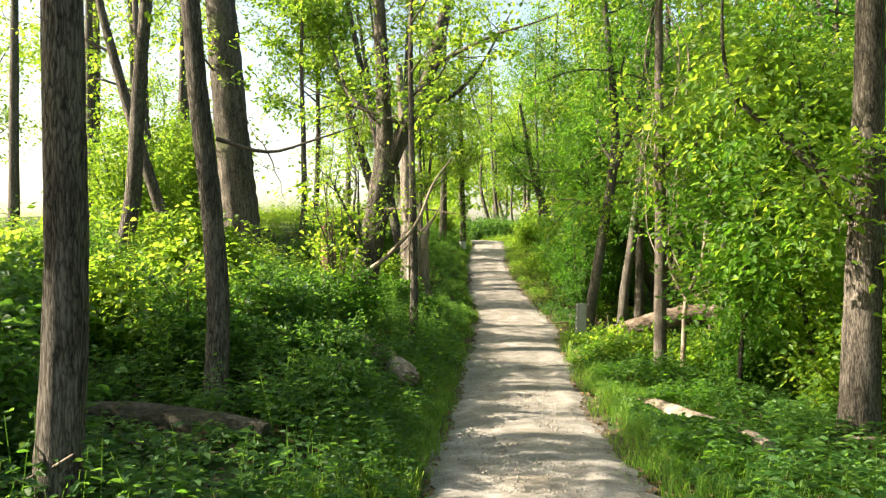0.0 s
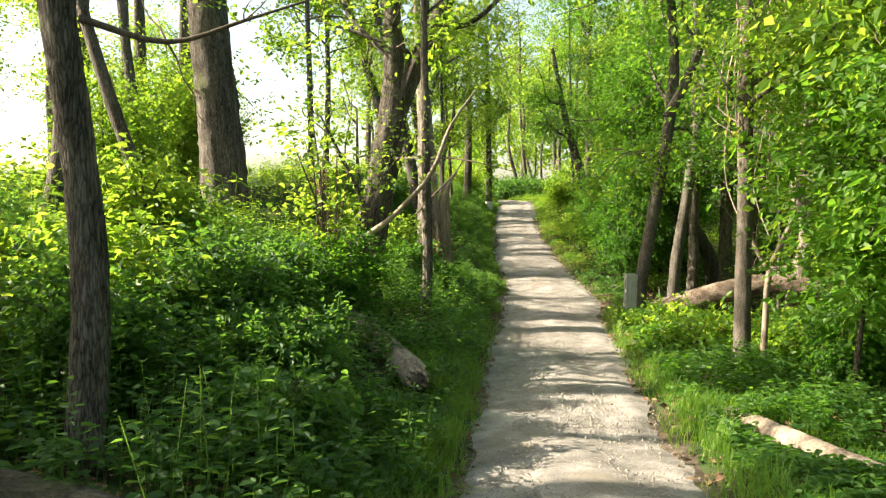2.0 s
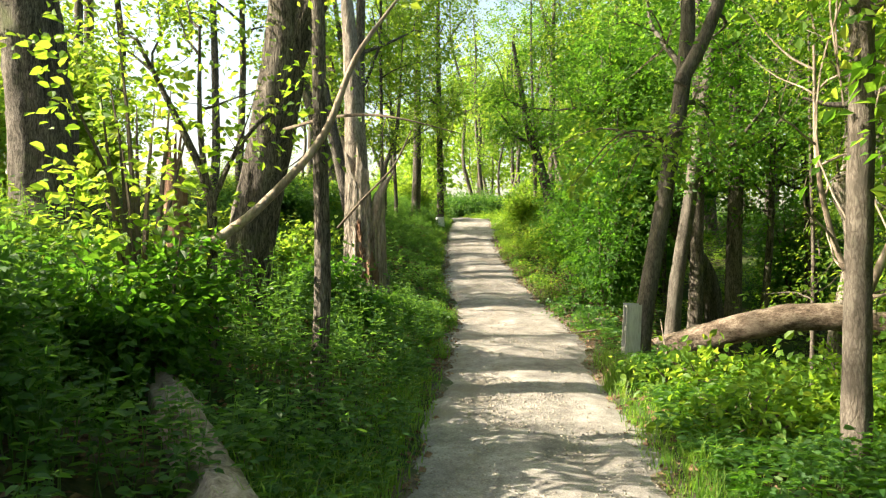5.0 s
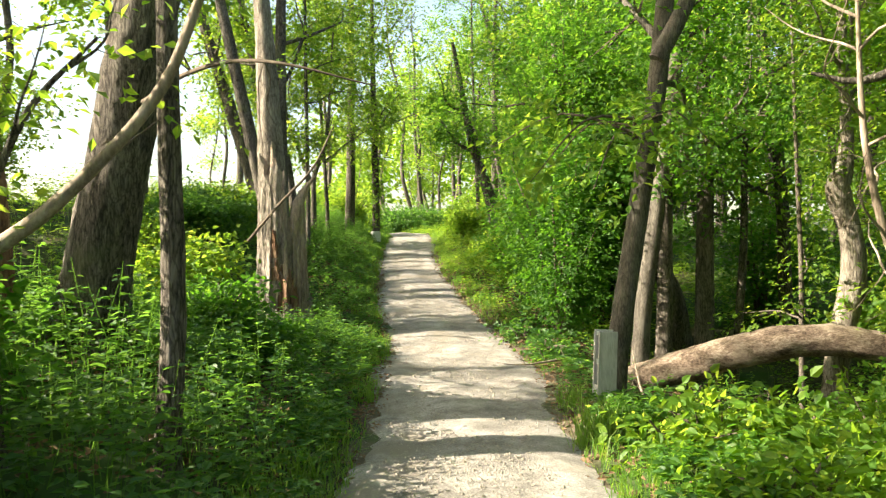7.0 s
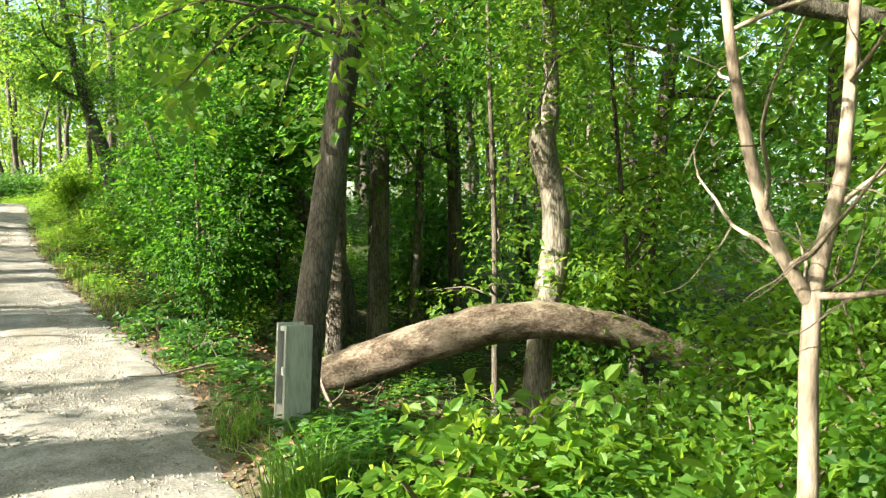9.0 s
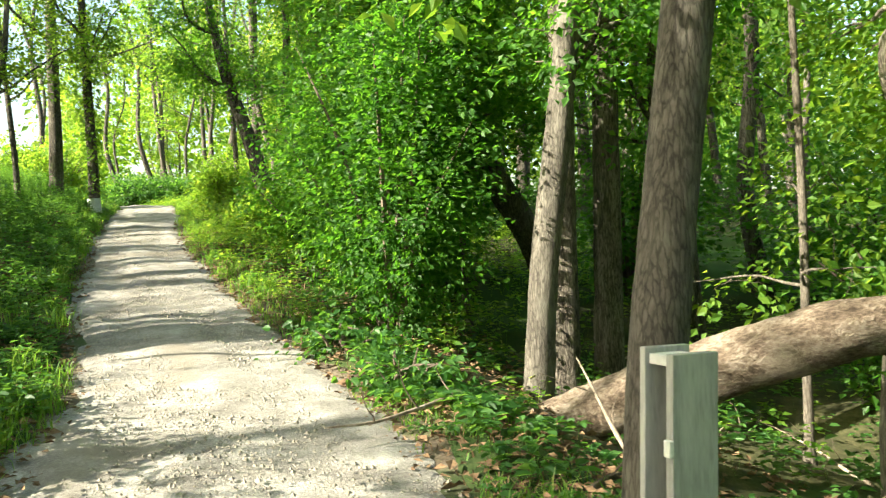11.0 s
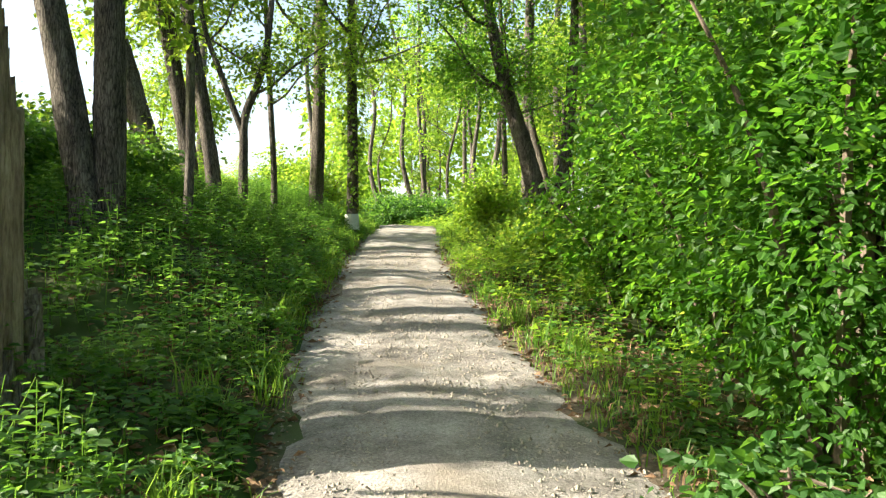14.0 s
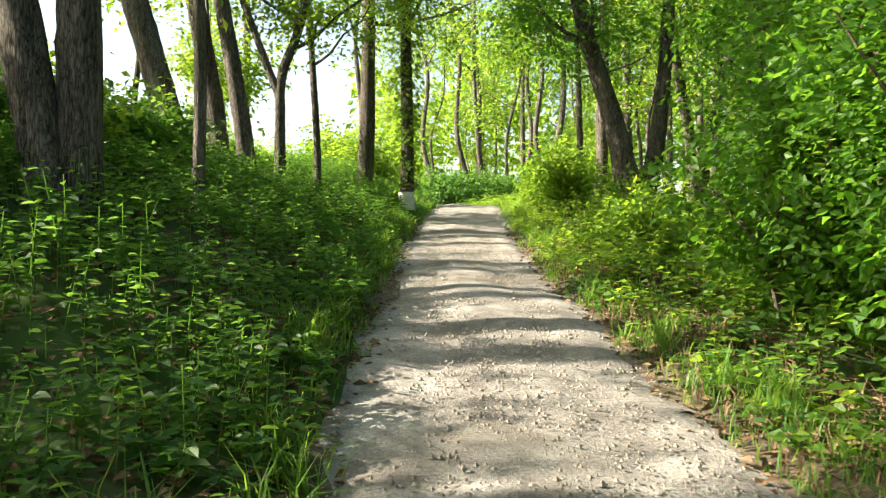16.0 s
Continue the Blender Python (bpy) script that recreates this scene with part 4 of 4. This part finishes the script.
x, y = scatter(260000, -1.5, 3.5, 1, 44, rng, -0.06, 0.62)
d = np.abs(x - centre(y)) - half_width(y)
clump = 0.5 + 0.5 * np.sin(y * 1.9 + 2 * np.sin(y * 0.7) + (x > centre(y)) * 2.2)
keep = (rng.uniform(0, 1, len(x)) < np.clip(clump * 1.1, 0.08, 1) * np.clip(1.15 - np.abs(d - 0.22) / 0.42, 0, 1)) & (rng.uniform(0, 1, len(x)) < np.interp(y, [0, 18, 22, 44], [1, 0.9, 0.5, 0.8]))
x, y = x[keep], y[keep]
grass("grass", "fresh green grass fringing the path", x, y, rng, 0.15)
tx, ty = scatter(900, -1, 4, 4, 40, rng, 0.0, 0.4)
x = np.repeat(tx, 40) + rng.normal(size=len(tx) * 40) * 0.05
y = np.repeat(ty, 40) + rng.normal(size=len(tx) * 40) * 0.05
grass("grass", "bright tufts of grass at the edge of the gravel", x, y, rng, 0.26)
x, y = 2.32 + rng.normal(size=420) * 0.13, 15.4 + rng.normal(size=420) * 0.13
grass("grass", "bright tall tuft of grass beside the trail post", x, y, rng, 0.38)
x, y = scatter(26000, 0, 5, 3, 11.5, rng, 0.1, 1.6, side=1)
grass("grass", "soft green grass on the verge", x, y, rng, 0.22)
x, y = scatter(22000, -2, 1.2, 3, 12, rng, 0.05, 0.8, side=-1)
grass("grass", "soft green grass on the verge", x, y, rng, 0.24)
x, y = scatter(14000, -40, -5, -10, 60, rng, 3.5)
grass("grass", "tall meadow grass of the field", x, y, rng, 0.55)

side_rng = np.random.default_rng(55)
x, y = scatter(1100, 1, 4, 16.5, 28, side_rng, 0.05, 0.9, side=1)
herbs("undergrowth", "low scattered herbs along the gravel edge", x, y, side_rng, 0.22, 0.085, HERB, 8)
x, y = scatter(9000, 1, 4, 16.5, 30, side_rng, 0.02, 0.9, side=1)
grass("dead_grass", "dry straw-coloured grass on the verge", x, y, side_rng, 0.16, LITTER)
g = Geo()
x, y = scatter(16000, -2, 5, 16, 30, side_rng, -0.16, 1.1)
az = side_rng.uniform(0, 6.28, len(x))
leaf_quads(g, np.stack([x, y, land(x, y) + side_rng.uniform(0.03, 0.075, len(x))], -1), np.stack([np.cos(az), np.sin(az), 0.15 * side_rng.normal(size=len(x))], -1), np.array([0, 0, 1.0]) + 0.5 * side_rng.normal(size=(len(x), 3)), side_rng.uniform(0.025, 0.075, len(x)), 0.5)
tagged(part("leaf_litter", g, LITTER), "dry brown leaves along the gravel edge", "leaf litter", kind="stuff")

g = Geo()
x, y = scatter(34000, -3, 6, 3, 34, rng, -0.08, 3.0)
z = land(x, y)
az = rng.uniform(0, 6.28, len(x))
leaf_quads(g, np.stack([x, y, z + rng.uniform(0.005, 0.05, len(x))], -1), np.stack([np.cos(az), np.sin(az), 0.15 * rng.normal(size=len(x))], -1), np.array([0, 0, 1.0]) + 0.5 * rng.normal(size=(len(x), 3)), rng.uniform(0.04, 0.1, len(x)), 0.6)
tagged(part("leaf_litter", g, LITTER), "brown dead leaves and bark chips on the soil", "leaf litter", kind="stuff")

g = Geo()
n = 32000
y = 5 + 27 * rng.uniform(0, 1, n) ** 0.8
u = np.clip(rng.normal(size=n) * 0.65, -1.12, 1.12)
x = centre(y) + u * half_width(y)
s = (0.004 + 0.012 * rng.uniform(0, 1, n) ** 3)[:, None]
c = np.stack([x, y, path_z(y) + 0.012 - 0.05 * np.abs(u) ** 4], -1)
corner = np.array([(1, 0, 0), (0, 1, 0), (-1, 0, 0), (0, -1, 0), (0, 0, 0.8)])
v = c[:, None] + corner[None] * s[:, None] * rng.uniform(0.7, 1.3, (n, 5, 1))
q = np.arange(n)[:, None] * 5
g.add(v.reshape(-1, 3), np.concatenate([q + np.array([t]) for t in ((0, 1, 4), (1, 2, 4), (2, 3, 4), (3, 0, 4))]))
tagged(part("gravel", g, STONE), "loose pebbles scattered over the footpath", "gravel", kind="stuff")

# Far woods closing the view
g = Geo()
n = 8000
x, y = rng.uniform(-5, 60, n), rng.uniform(66, 84, n)
x2, y2 = rng.uniform(40, 54, n), rng.uniform(-35, 75, n)
x, y = np.r_[x, x2], np.r_[y, y2]
o = np.stack([x, y, land(x, y) + rng.uniform(0.2, 1, len(x)) ** 0.8 * (11 + 3 * np.sin(x * 0.5) + 2 * np.sin(x * 1.3))], -1)
sprays(g, o, rng.normal(size=o.shape) * np.array([1, 1, 0.4]), rng, 4, 1.2, 0.55)
tagged(part("far_woods", g, SUNNY), "distant sunlit woods behind the path", "woods", kind="stuff")

g = Geo()
n = 6000
x, y = rng.uniform(21, 31, n), rng.uniform(-12, 44, n)
o = np.stack([x, y, land(x, y) + 0.1 + rng.uniform(0, 1, n) ** 1.3 * (5.5 + 2 * np.sin(y * 0.7) + np.sin(y * 1.9))], -1)
sprays(g, o, rng.normal(size=o.shape) * np.array([1, 1, 0.4]), rng, 5, 0.9, 0.32)
tagged(part("thicket", g, DEEP), "dense green thicket across the gully", "thicket", kind="stuff")

# ---- dead wood ----
def log(name, points, label, seed, material=DEADWOOD, seg=16, ridges=0.07, category="log", rest=False):
    if rest:
        along = [math.dist(p[:2], points[0][:2]) for p in points]
        soil = [float(land(p[0], p[1])) for p in points]
        slope, low = np.polyfit(along, soil, 1)  # a log is stiff: it spans the small dips under it
        points = [(x, y, float(low + slope * d) + 0.65 * q, q) for (x, y, z, q), d in zip(points, along)]
    rng = np.random.default_rng(seed)
    root = thing(name, points[0][:3], label, category)
    g = Geo()
    tube(g, points, seg, 0.09, ridges, rng)
    part("trunk" if points[0][3] > 0.05 else "stem", g, material, root, smooth=True)
    return root


def splinters(root, x, y, z, r, rng, tall=0.35, count=11, material=ROT):
    """Jagged broken wood standing in a ring on a broken end."""
    for k in range(count):
        az = 2 * np.pi * k / count + rng.uniform(-0.2, 0.2)
        px, py_ = x + r * 0.72 * np.cos(az), y + r * 0.72 * np.sin(az)
        h = tall * rng.uniform(0.25, 1.0)
        g = Geo()
        tube(g, [(px, py_, z - 0.15, r * 0.24), (px, py_, z + h * 0.5, r * 0.16), (px + 0.02 * np.cos(az), py_, z + h, 0.006)], 5, 0.2, 0.1, rng)
        part("splinter", g, material, root)


arch = log("fallen_log", [(3.2, 19.15, -0.02, 0.13), (3.55, 19.0, 0.08, 0.17), (4.2, 18.7, 0.32, 0.20), (4.9, 18.4, 0.55, 0.20), (5.5, 18.25, 0.64, 0.185), (6.1, 18.1, 0.60, 0.17), (6.9, 17.9, 0.40, 0.15), (8.2, 17.5, -0.3, 0.12), (9.2, 17.2, -1.0, 0.1)],
           "arched fallen tree trunk with flaking brown bark over the gully", 201, LOGBARK, 22)
rng = np.random.default_rng(8)
for k in range(9):
    az = 0.7 * k
    g = Geo()
    yy, zz = 19.2 + 0.1 * np.cos(az), 0.02 + 0.09 * np.sin(az)
    tube(g, [(3.35, yy - 0.05, zz + 0.01, 0.04), (3.15, yy, zz - 0.03, 0.03), (3.0 - 0.1 * rng.uniform(0, 1), yy, zz - 0.03, 0.006)], 5, 0.1, 0.1, rng)
    part("splinter", g, ROT, arch)
log("fallen_log", [(2.42, 10.1, 0.36, 0.07), (2.54, 9.4, 0.36, 0.09), (2.67, 8.7, 0.40, 0.10), (2.82, 7.9, 0.40, 0.105), (2.95, 7.2, 0.38, 0.09)], "pale bark-stripped log lying in the grass", 202, DEADWOOD, 12, rest=True)
log("fallen_log", [(4.1, 8.5, 0.40, 0.05), (4.8, 8.4, 0.42, 0.05), (5.6, 8.1, 0.38, 0.04)], "thin pale log lying among herbs", 203, DEADWOOD, 10, rest=True)
log("fallen_log", [(-2.7, 6.25, 1.05, 0.09), (-2.1, 6.2, 0.88, 0.105), (-1.5, 6.05, 0.72, 0.105), (-1.1, 5.95, 0.60, 0.08)], "old mossy log lying on the shaded bank", 204, MOSSY, 16, rest=True)
broken = log("fallen_log", [(-2.0, 13.2, 1.0, 0.08), (-1.5, 12.3, 0.80, 0.10), (-1.05, 11.5, 0.66, 0.12), (-0.65, 10.75, 0.56, 0.135), (-0.44, 10.35, 0.50, 0.14), (-0.36, 10.2, 0.47, 0.10)], "sun-bleached broken log lying down the bank to the path", 205, DEADWOOD, 22, 0.11, rest=True)
rng = np.random.default_rng(14)
END = float(land(-0.36, 10.2)) + 0.12
for k in range(9):
    az = 0.7 * k
    px, pz = -0.37 + 0.085 * np.cos(az), END + 0.085 * np.sin(az)
    g = Geo()
    tube(g, [(px - 0.04, 10.32, pz, 0.035), (px, 10.18, pz, 0.028), (px + 0.03, 10.10 - 0.09 * rng.uniform(0, 1), pz + 0.01, 0.005)], 5, 0.06, 0.12, rng)
    part("splinter", g, DEADWOOD, broken)
st = log("tree_snag", [(-2.25, 14.95, 0.95, 0.16), (-2.23, 14.95, 1.5, 0.13), (-2.25, 14.95, 2.2, 0.11), (-2.27, 14.95, 2.5, 0.08)], "short broken reddish stub of a dead tree", 206, ROT, 14, 0.09, "dead tree")
splinters(st, -2.27, 14.95, 2.45, 0.09, rng, 0.35, 7)
snag = thing("tree_snag", (-1.06, 21.62, 0.3), "broad broken dead tree with split and peeling trunk", "dead tree")


def shell(x, y, z0, radius, tops, a0, a1, seg, rng, depth=0.07, rows=30, rough=1.0):
    """A standing plate of a hollow trunk between two angles: outer face, ragged rim, inner face and both sides."""
    ang = np.radians(np.linspace(a0, a1, seg))
    rim = np.interp(np.degrees(ang), [a for a, h in tops], [h for a, h in tops]) + 0.05 * rough * rng.normal(size=seg)
    t = np.linspace(0, 1, rows)[:, None]
    z = z0 + t * (rim[None] - z0)
    r = np.interp(z, [q for q, s in radius], [s for q, s in radius])
    r = r * (1 + rough * (0.030 * np.sin(ang * 9 + 0.8 * np.sin(z * 2)) + 0.024 * np.sin(ang * 21 + 1.3 * np.sin(z * 3 + 1)) + 0.010 * rng.normal(size=r.shape)))
    ri = np.maximum(r - depth, 0.04)
    out = np.stack([x + r * np.cos(ang), y + r * np.sin(ang), z], -1)
    inner = np.stack([x + ri * np.cos(ang), y + ri * np.sin(ang), np.maximum(z - 0.015, z0)], -1)
    ring = np.concatenate([out, inner[:, ::-1]], 1)
    m = 2 * seg
    i, j = np.meshgrid(np.arange(rows - 1), np.arange(m), indexing="ij")
    a, b = i * m + j, i * m + (j + 1) % m
    g = Geo()
    g.add(ring.reshape(-1, 3), np.stack([a, b, b + m, a + m], -1).reshape(-1, 4))
    k = np.arange(seg - 1)
    for row in (0, rows - 1):
        q = row * m + np.stack([k, k + 1, m - 2 - k, m - 1 - k], -1)
        g.f.append(q if row else q[:, ::-1])
    return g


SX, SY = -1.06, 21.62
FOOT = [(0.05, 0.60), (0.4, 0.50), (0.9, 0.44), (1.6, 0.41)]
CORE = [(0.3, 0.40), (1.2, 0.375), (2.0, 0.355), (3.4, 0.33)]
part("bark", shell(SX, SY, 0.0, FOOT, [(0, 0.75), (40, 1.2), (160, 1.5), (215, 1.55), (240, 1.25), (262, 0.85), (285, 1.0), (310, 0.7), (335, 0.95), (360, 0.75)], 0, 360, 130, rng), SNAGBARK, snag, "thick furrowed grey bark")
part("bark", shell(SX, SY, 1.0, [(1.0, 0.43), (2.0, 0.40), (3.4, 0.37)], [(95, 3.0), (150, 3.3), (215, 3.1), (250, 2.6)], 95, 248, 66, rng), SNAGBARK, snag, "thick furrowed grey bark")
for a0, a1, top0, top1, grow in ((240, 252, 3.3, 3.15, 0.0), (252.5, 263, 3.1, 2.95, 0.008), (263.5, 273, 2.9, 2.7, 0.0), (274, 284, 2.75, 2.4, 0.014), (286, 297, 2.2, 2.05, -0.06), (299, 307, 2.1, 2.35, -0.012), (308, 317, 2.3, 2.5, 0.012),
                                (318, 326, 2.52, 2.62, 0.022), (327, 338, 2.6, 2.45, 0.008), (339.5, 350, 2.5, 2.2, -0.014), (352, 366, 2.3, 2.0, -0.03), (368, 400, 2.1, 1.9, -0.03)):
    part("stave", shell(SX, SY, 0.4, [(q, w + grow) for q, w in CORE], [(a0, top0), ((a0 + a1) / 2, (top0 + top1) / 2 + 0.1), (a1, top1)], a0, a1, 11, rng, 0.06, 40, 0.75), DEADWOOD, snag, "grey bark-stripped wood with long cracks")
g = Geo()
tube(g, [(SX - 0.16, SY + 0.06, 1.0, 0.26), (SX - 0.17, SY + 0.06, 2.2, 0.235), (SX - 0.2, SY + 0.06, 3.2, 0.2), (SX - 0.3, SY + 0.1, 5.0, 0.14), (SX - 0.45, SY + 0.1, 7.0, 0.08)], 26, 0.1, 0.06, rng)
part("standing_stem", g, SNAGBARK, snag, smooth=True)
g = Geo()
tube(g, [(SX + 0.17, SY - 0.2, 1.5, 0.05), (SX + 0.19, SY - 0.21, 2.05, 0.09), (SX + 0.22, SY - 0.22, 2.36, 0.105), (SX + 0.29, SY - 0.24, 2.58, 0.07), (SX + 0.40, SY - 0.25, 2.76, 0.034), (SX + 0.52, SY - 0.25, 2.90, 0.004)], 11, 0.05, 0.16, rng)
part("prong", g, DEADWOOD, snag, "grey splintered spur", smooth=True)
for k in range(46):  # flakes of bark that still cling to the wood
    az, zc = rng.uniform(238, 276), rng.uniform(1.2, 3.0)
    h, w = rng.uniform(0.05, 0.16), rng.uniform(4, 9)
    r0 = float(np.interp(zc, [q for q, v in CORE], [v for q, v in CORE])) + 0.022
    part("bark_flake", shell(SX, SY, zc - h, [(0, r0), (4, r0)], [(az - w, zc + h * 0.5), (az, zc + h), (az + w, zc + h * 0.4)], az - w, az + w, 5, rng, 0.02, 4, 0.6), SNAGBARK, snag)
for az, zc, h, w in ((262, 1.45, 0.14, 11), (276, 1.0, 0.36, 13), (300, 0.98, 0.24, 9), (256, 1.85, 0.2, 7), (290, 1.3, 0.2, 6)):
    r0 = float(np.interp(zc, [q for q, v in FOOT], [v for q, v in FOOT])) - 0.012
    part("rot_pocket", shell(SX, SY, zc - h, [(0, r0), (4, r0)], [(az - w, zc), (az - w * 0.3, zc + h), (az + w * 0.4, zc + h * 0.6), (az + w, zc - h * 0.2)], az - w, az + w, 14, rng, 0.05, 8, 1.2), ROT, snag, "red-brown rotten heartwood")
# Dead boughs
for pts, words in (
    ([(-2.7, 13.1, 1.2, 0.04), (-2.2, 13.0, 1.3, 0.042), (-1.75, 12.9, 1.47, 0.042), (-1.17, 12.85, 1.76, 0.04), (-0.79, 12.85, 2.08, 0.034), (-0.44, 12.85, 2.5, 0.028), (-0.21, 12.85, 3.05, 0.02), (0.1, 12.9, 3.5, 0.01)], "long bare dead bough leaning beside the slender tree"),
    ([(-1.7, 6.7, 2.95, 0.02), (-1.3, 6.8, 2.85, 0.014), (-0.9, 6.8, 2.95, 0.009), (-0.5, 6.9, 3.1, 0.004)], "thin dead side branch"),
    ([(-1.2, 15.0, 2.8, 0.018), (-0.5, 13.6, 2.72, 0.014), (0.0, 13.0, 2.64, 0.009), (0.55, 12.9, 2.5, 0.003)], "thin bare branch reaching over the path from the forked tree"),
    ([(-1.5, 21.0, 1.9, 0.022), (-1.0, 20.6, 2.4, 0.02), (-0.5, 20.4, 2.9, 0.016), (-0.2, 20.4, 3.5, 0.008)], "dark bare branch crossing the dead tree"),
):
    bough = log("dead_branch", pts, words, len(words), TWIG if pts[0][3] < 0.03 else DEADWOOD, 7, 0.05, "branch")
    rng = np.random.default_rng(len(words))
    for k in range(5):
        s = pts[1 + k % (len(pts) - 1)]
        g = Geo()
        tube(g, limb_from(rng, s[:3], s[3] * 0.45, rng.normal(size=3), 0.5, 0.05), 5, 0.2, cap=False)
        part("twig", g, TWIG, bough)

# Sticks lying and leaning in the gully and on the bank
rng = np.random.default_rng(55)
for k in range(34):
    gully_side = k % 2 == 0
    sx = rng.uniform(2.6, 6.5) if gully_side else rng.uniform(-3.2, -0.4)
    sy = rng.uniform(14.5, 23) if gully_side else rng.uniform(4.5, 17)
    az, ln = rng.uniform(0, 6.28), rng.uniform(0.5, 1.5)
    rise = rng.uniform(0.02, 0.5) if k % 3 else 0.05
    pts = []
    for q in np.linspace(0, 1, 5):
        qx, qy = sx + np.cos(az) * ln * q, sy + np.sin(az) * ln * q
        pts.append((qx, qy, float(land(qx, qy)) + 0.02 + rise * q + 0.05 * rng.uniform(-1, 1) * q, 0.016 * (1.1 - q) + 0.003))
    stick = log("fallen_branch", pts, "bare grey fallen branch on the woodland floor", 500 + k, DEADWOOD if k % 3 else TWIG, 6, 0.05, "branch")
    for m in range(3):
        g = Geo()
        tube(g, limb_from(rng, pts[1 + m][:3], 0.006, (np.cos(az + 0.8 * (m - 1)), np.sin(az + 0.8 * (m - 1)), 0.5), 0.35, 0.05), 4, 0.2, cap=False)
        part("twig", g, TWIG, stick)

# ---- trail post ----
def box(geo, x0, x1, y0, y1, z0, z1, m, bevel=0.006):
    bm = bmesh.new()
    bmesh.ops.create_cube(bm, size=1.0, matrix=Matrix.Translation(((x0 + x1) / 2, (y0 + y1) / 2, (z0 + z1) / 2)) @ Matrix.Diagonal((x1 - x0, y1 - y0, z1 - z0, 1)))
    bmesh.ops.bevel(bm, geom=bm.edges[:], offset=bevel, segments=2, affect="EDGES", profile=0.6)
    bm.transform(m)
    bm.verts.index_update()
    v = [tuple(q.co) for q in bm.verts]
    for f in bm.faces:
        geo.add([v[q.index] for q in f.verts], [list(range(len(f.verts)))])
    bm.free()


post_at = Matrix.Translation((2.56, 16.42, float(land(2.56, 16.42)) + 0.01)) @ Matrix.Rotation(radians(7), 4, "Z") @ Matrix.Rotation(radians(2.5), 4, "Y")
post = thing("trail_post", post_at.translation, "grey weathered hollow timber post with an open slot", "post")
for name, dims, words in (("side_panel", (-0.09, 0.09, -0.075, -0.045, -0.25, 0.63), ""), ("side_panel", (-0.09, 0.09, 0.045, 0.07, -0.25, 0.64), ""), ("back_panel", (0.05, 0.088, -0.045, 0.045, -0.25, 0.60), ""),
                   ("sill_block", (-0.085, 0.05, -0.045, 0.045, -0.25, 0.14), "pale worn block"), ("cap_block", (-0.075, 0.05, -0.045, 0.045, 0.59, 0.622), "pale weathered cap")):
    g = Geo()
    box(g, *dims, post_at, 0.004)
    part(name, g, WHITE if name == "cap_block" else PAINTED, post, words)
g = Geo()
box(g, -0.105, -0.088, -0.078, -0.05, 0.33, 0.38, post_at, 0.004)
part("latch", g, WHITE, post, "small pale latch")

# Farm building beyond the field
bx, by = -17.0, 84.0
bz = float(land(bx, by))
barn = thing("shed", (bx, by, bz), "low grey shed with a flat roof beyond the field", "building")
g = Geo()
box(g, bx - 6, bx + 6, by, by + 6, bz - 0.3, bz + 3.4, Matrix.Identity(4), 0.03)
part("wall", g, ROOFING, barn)
g = Geo()
box(g, bx - 6.3, bx + 6.3, by - 0.3, by + 6.3, bz + 3.4, bz + 3.65, Matrix.Identity(4), 0.03)
part("roof", g, TWIG, barn)
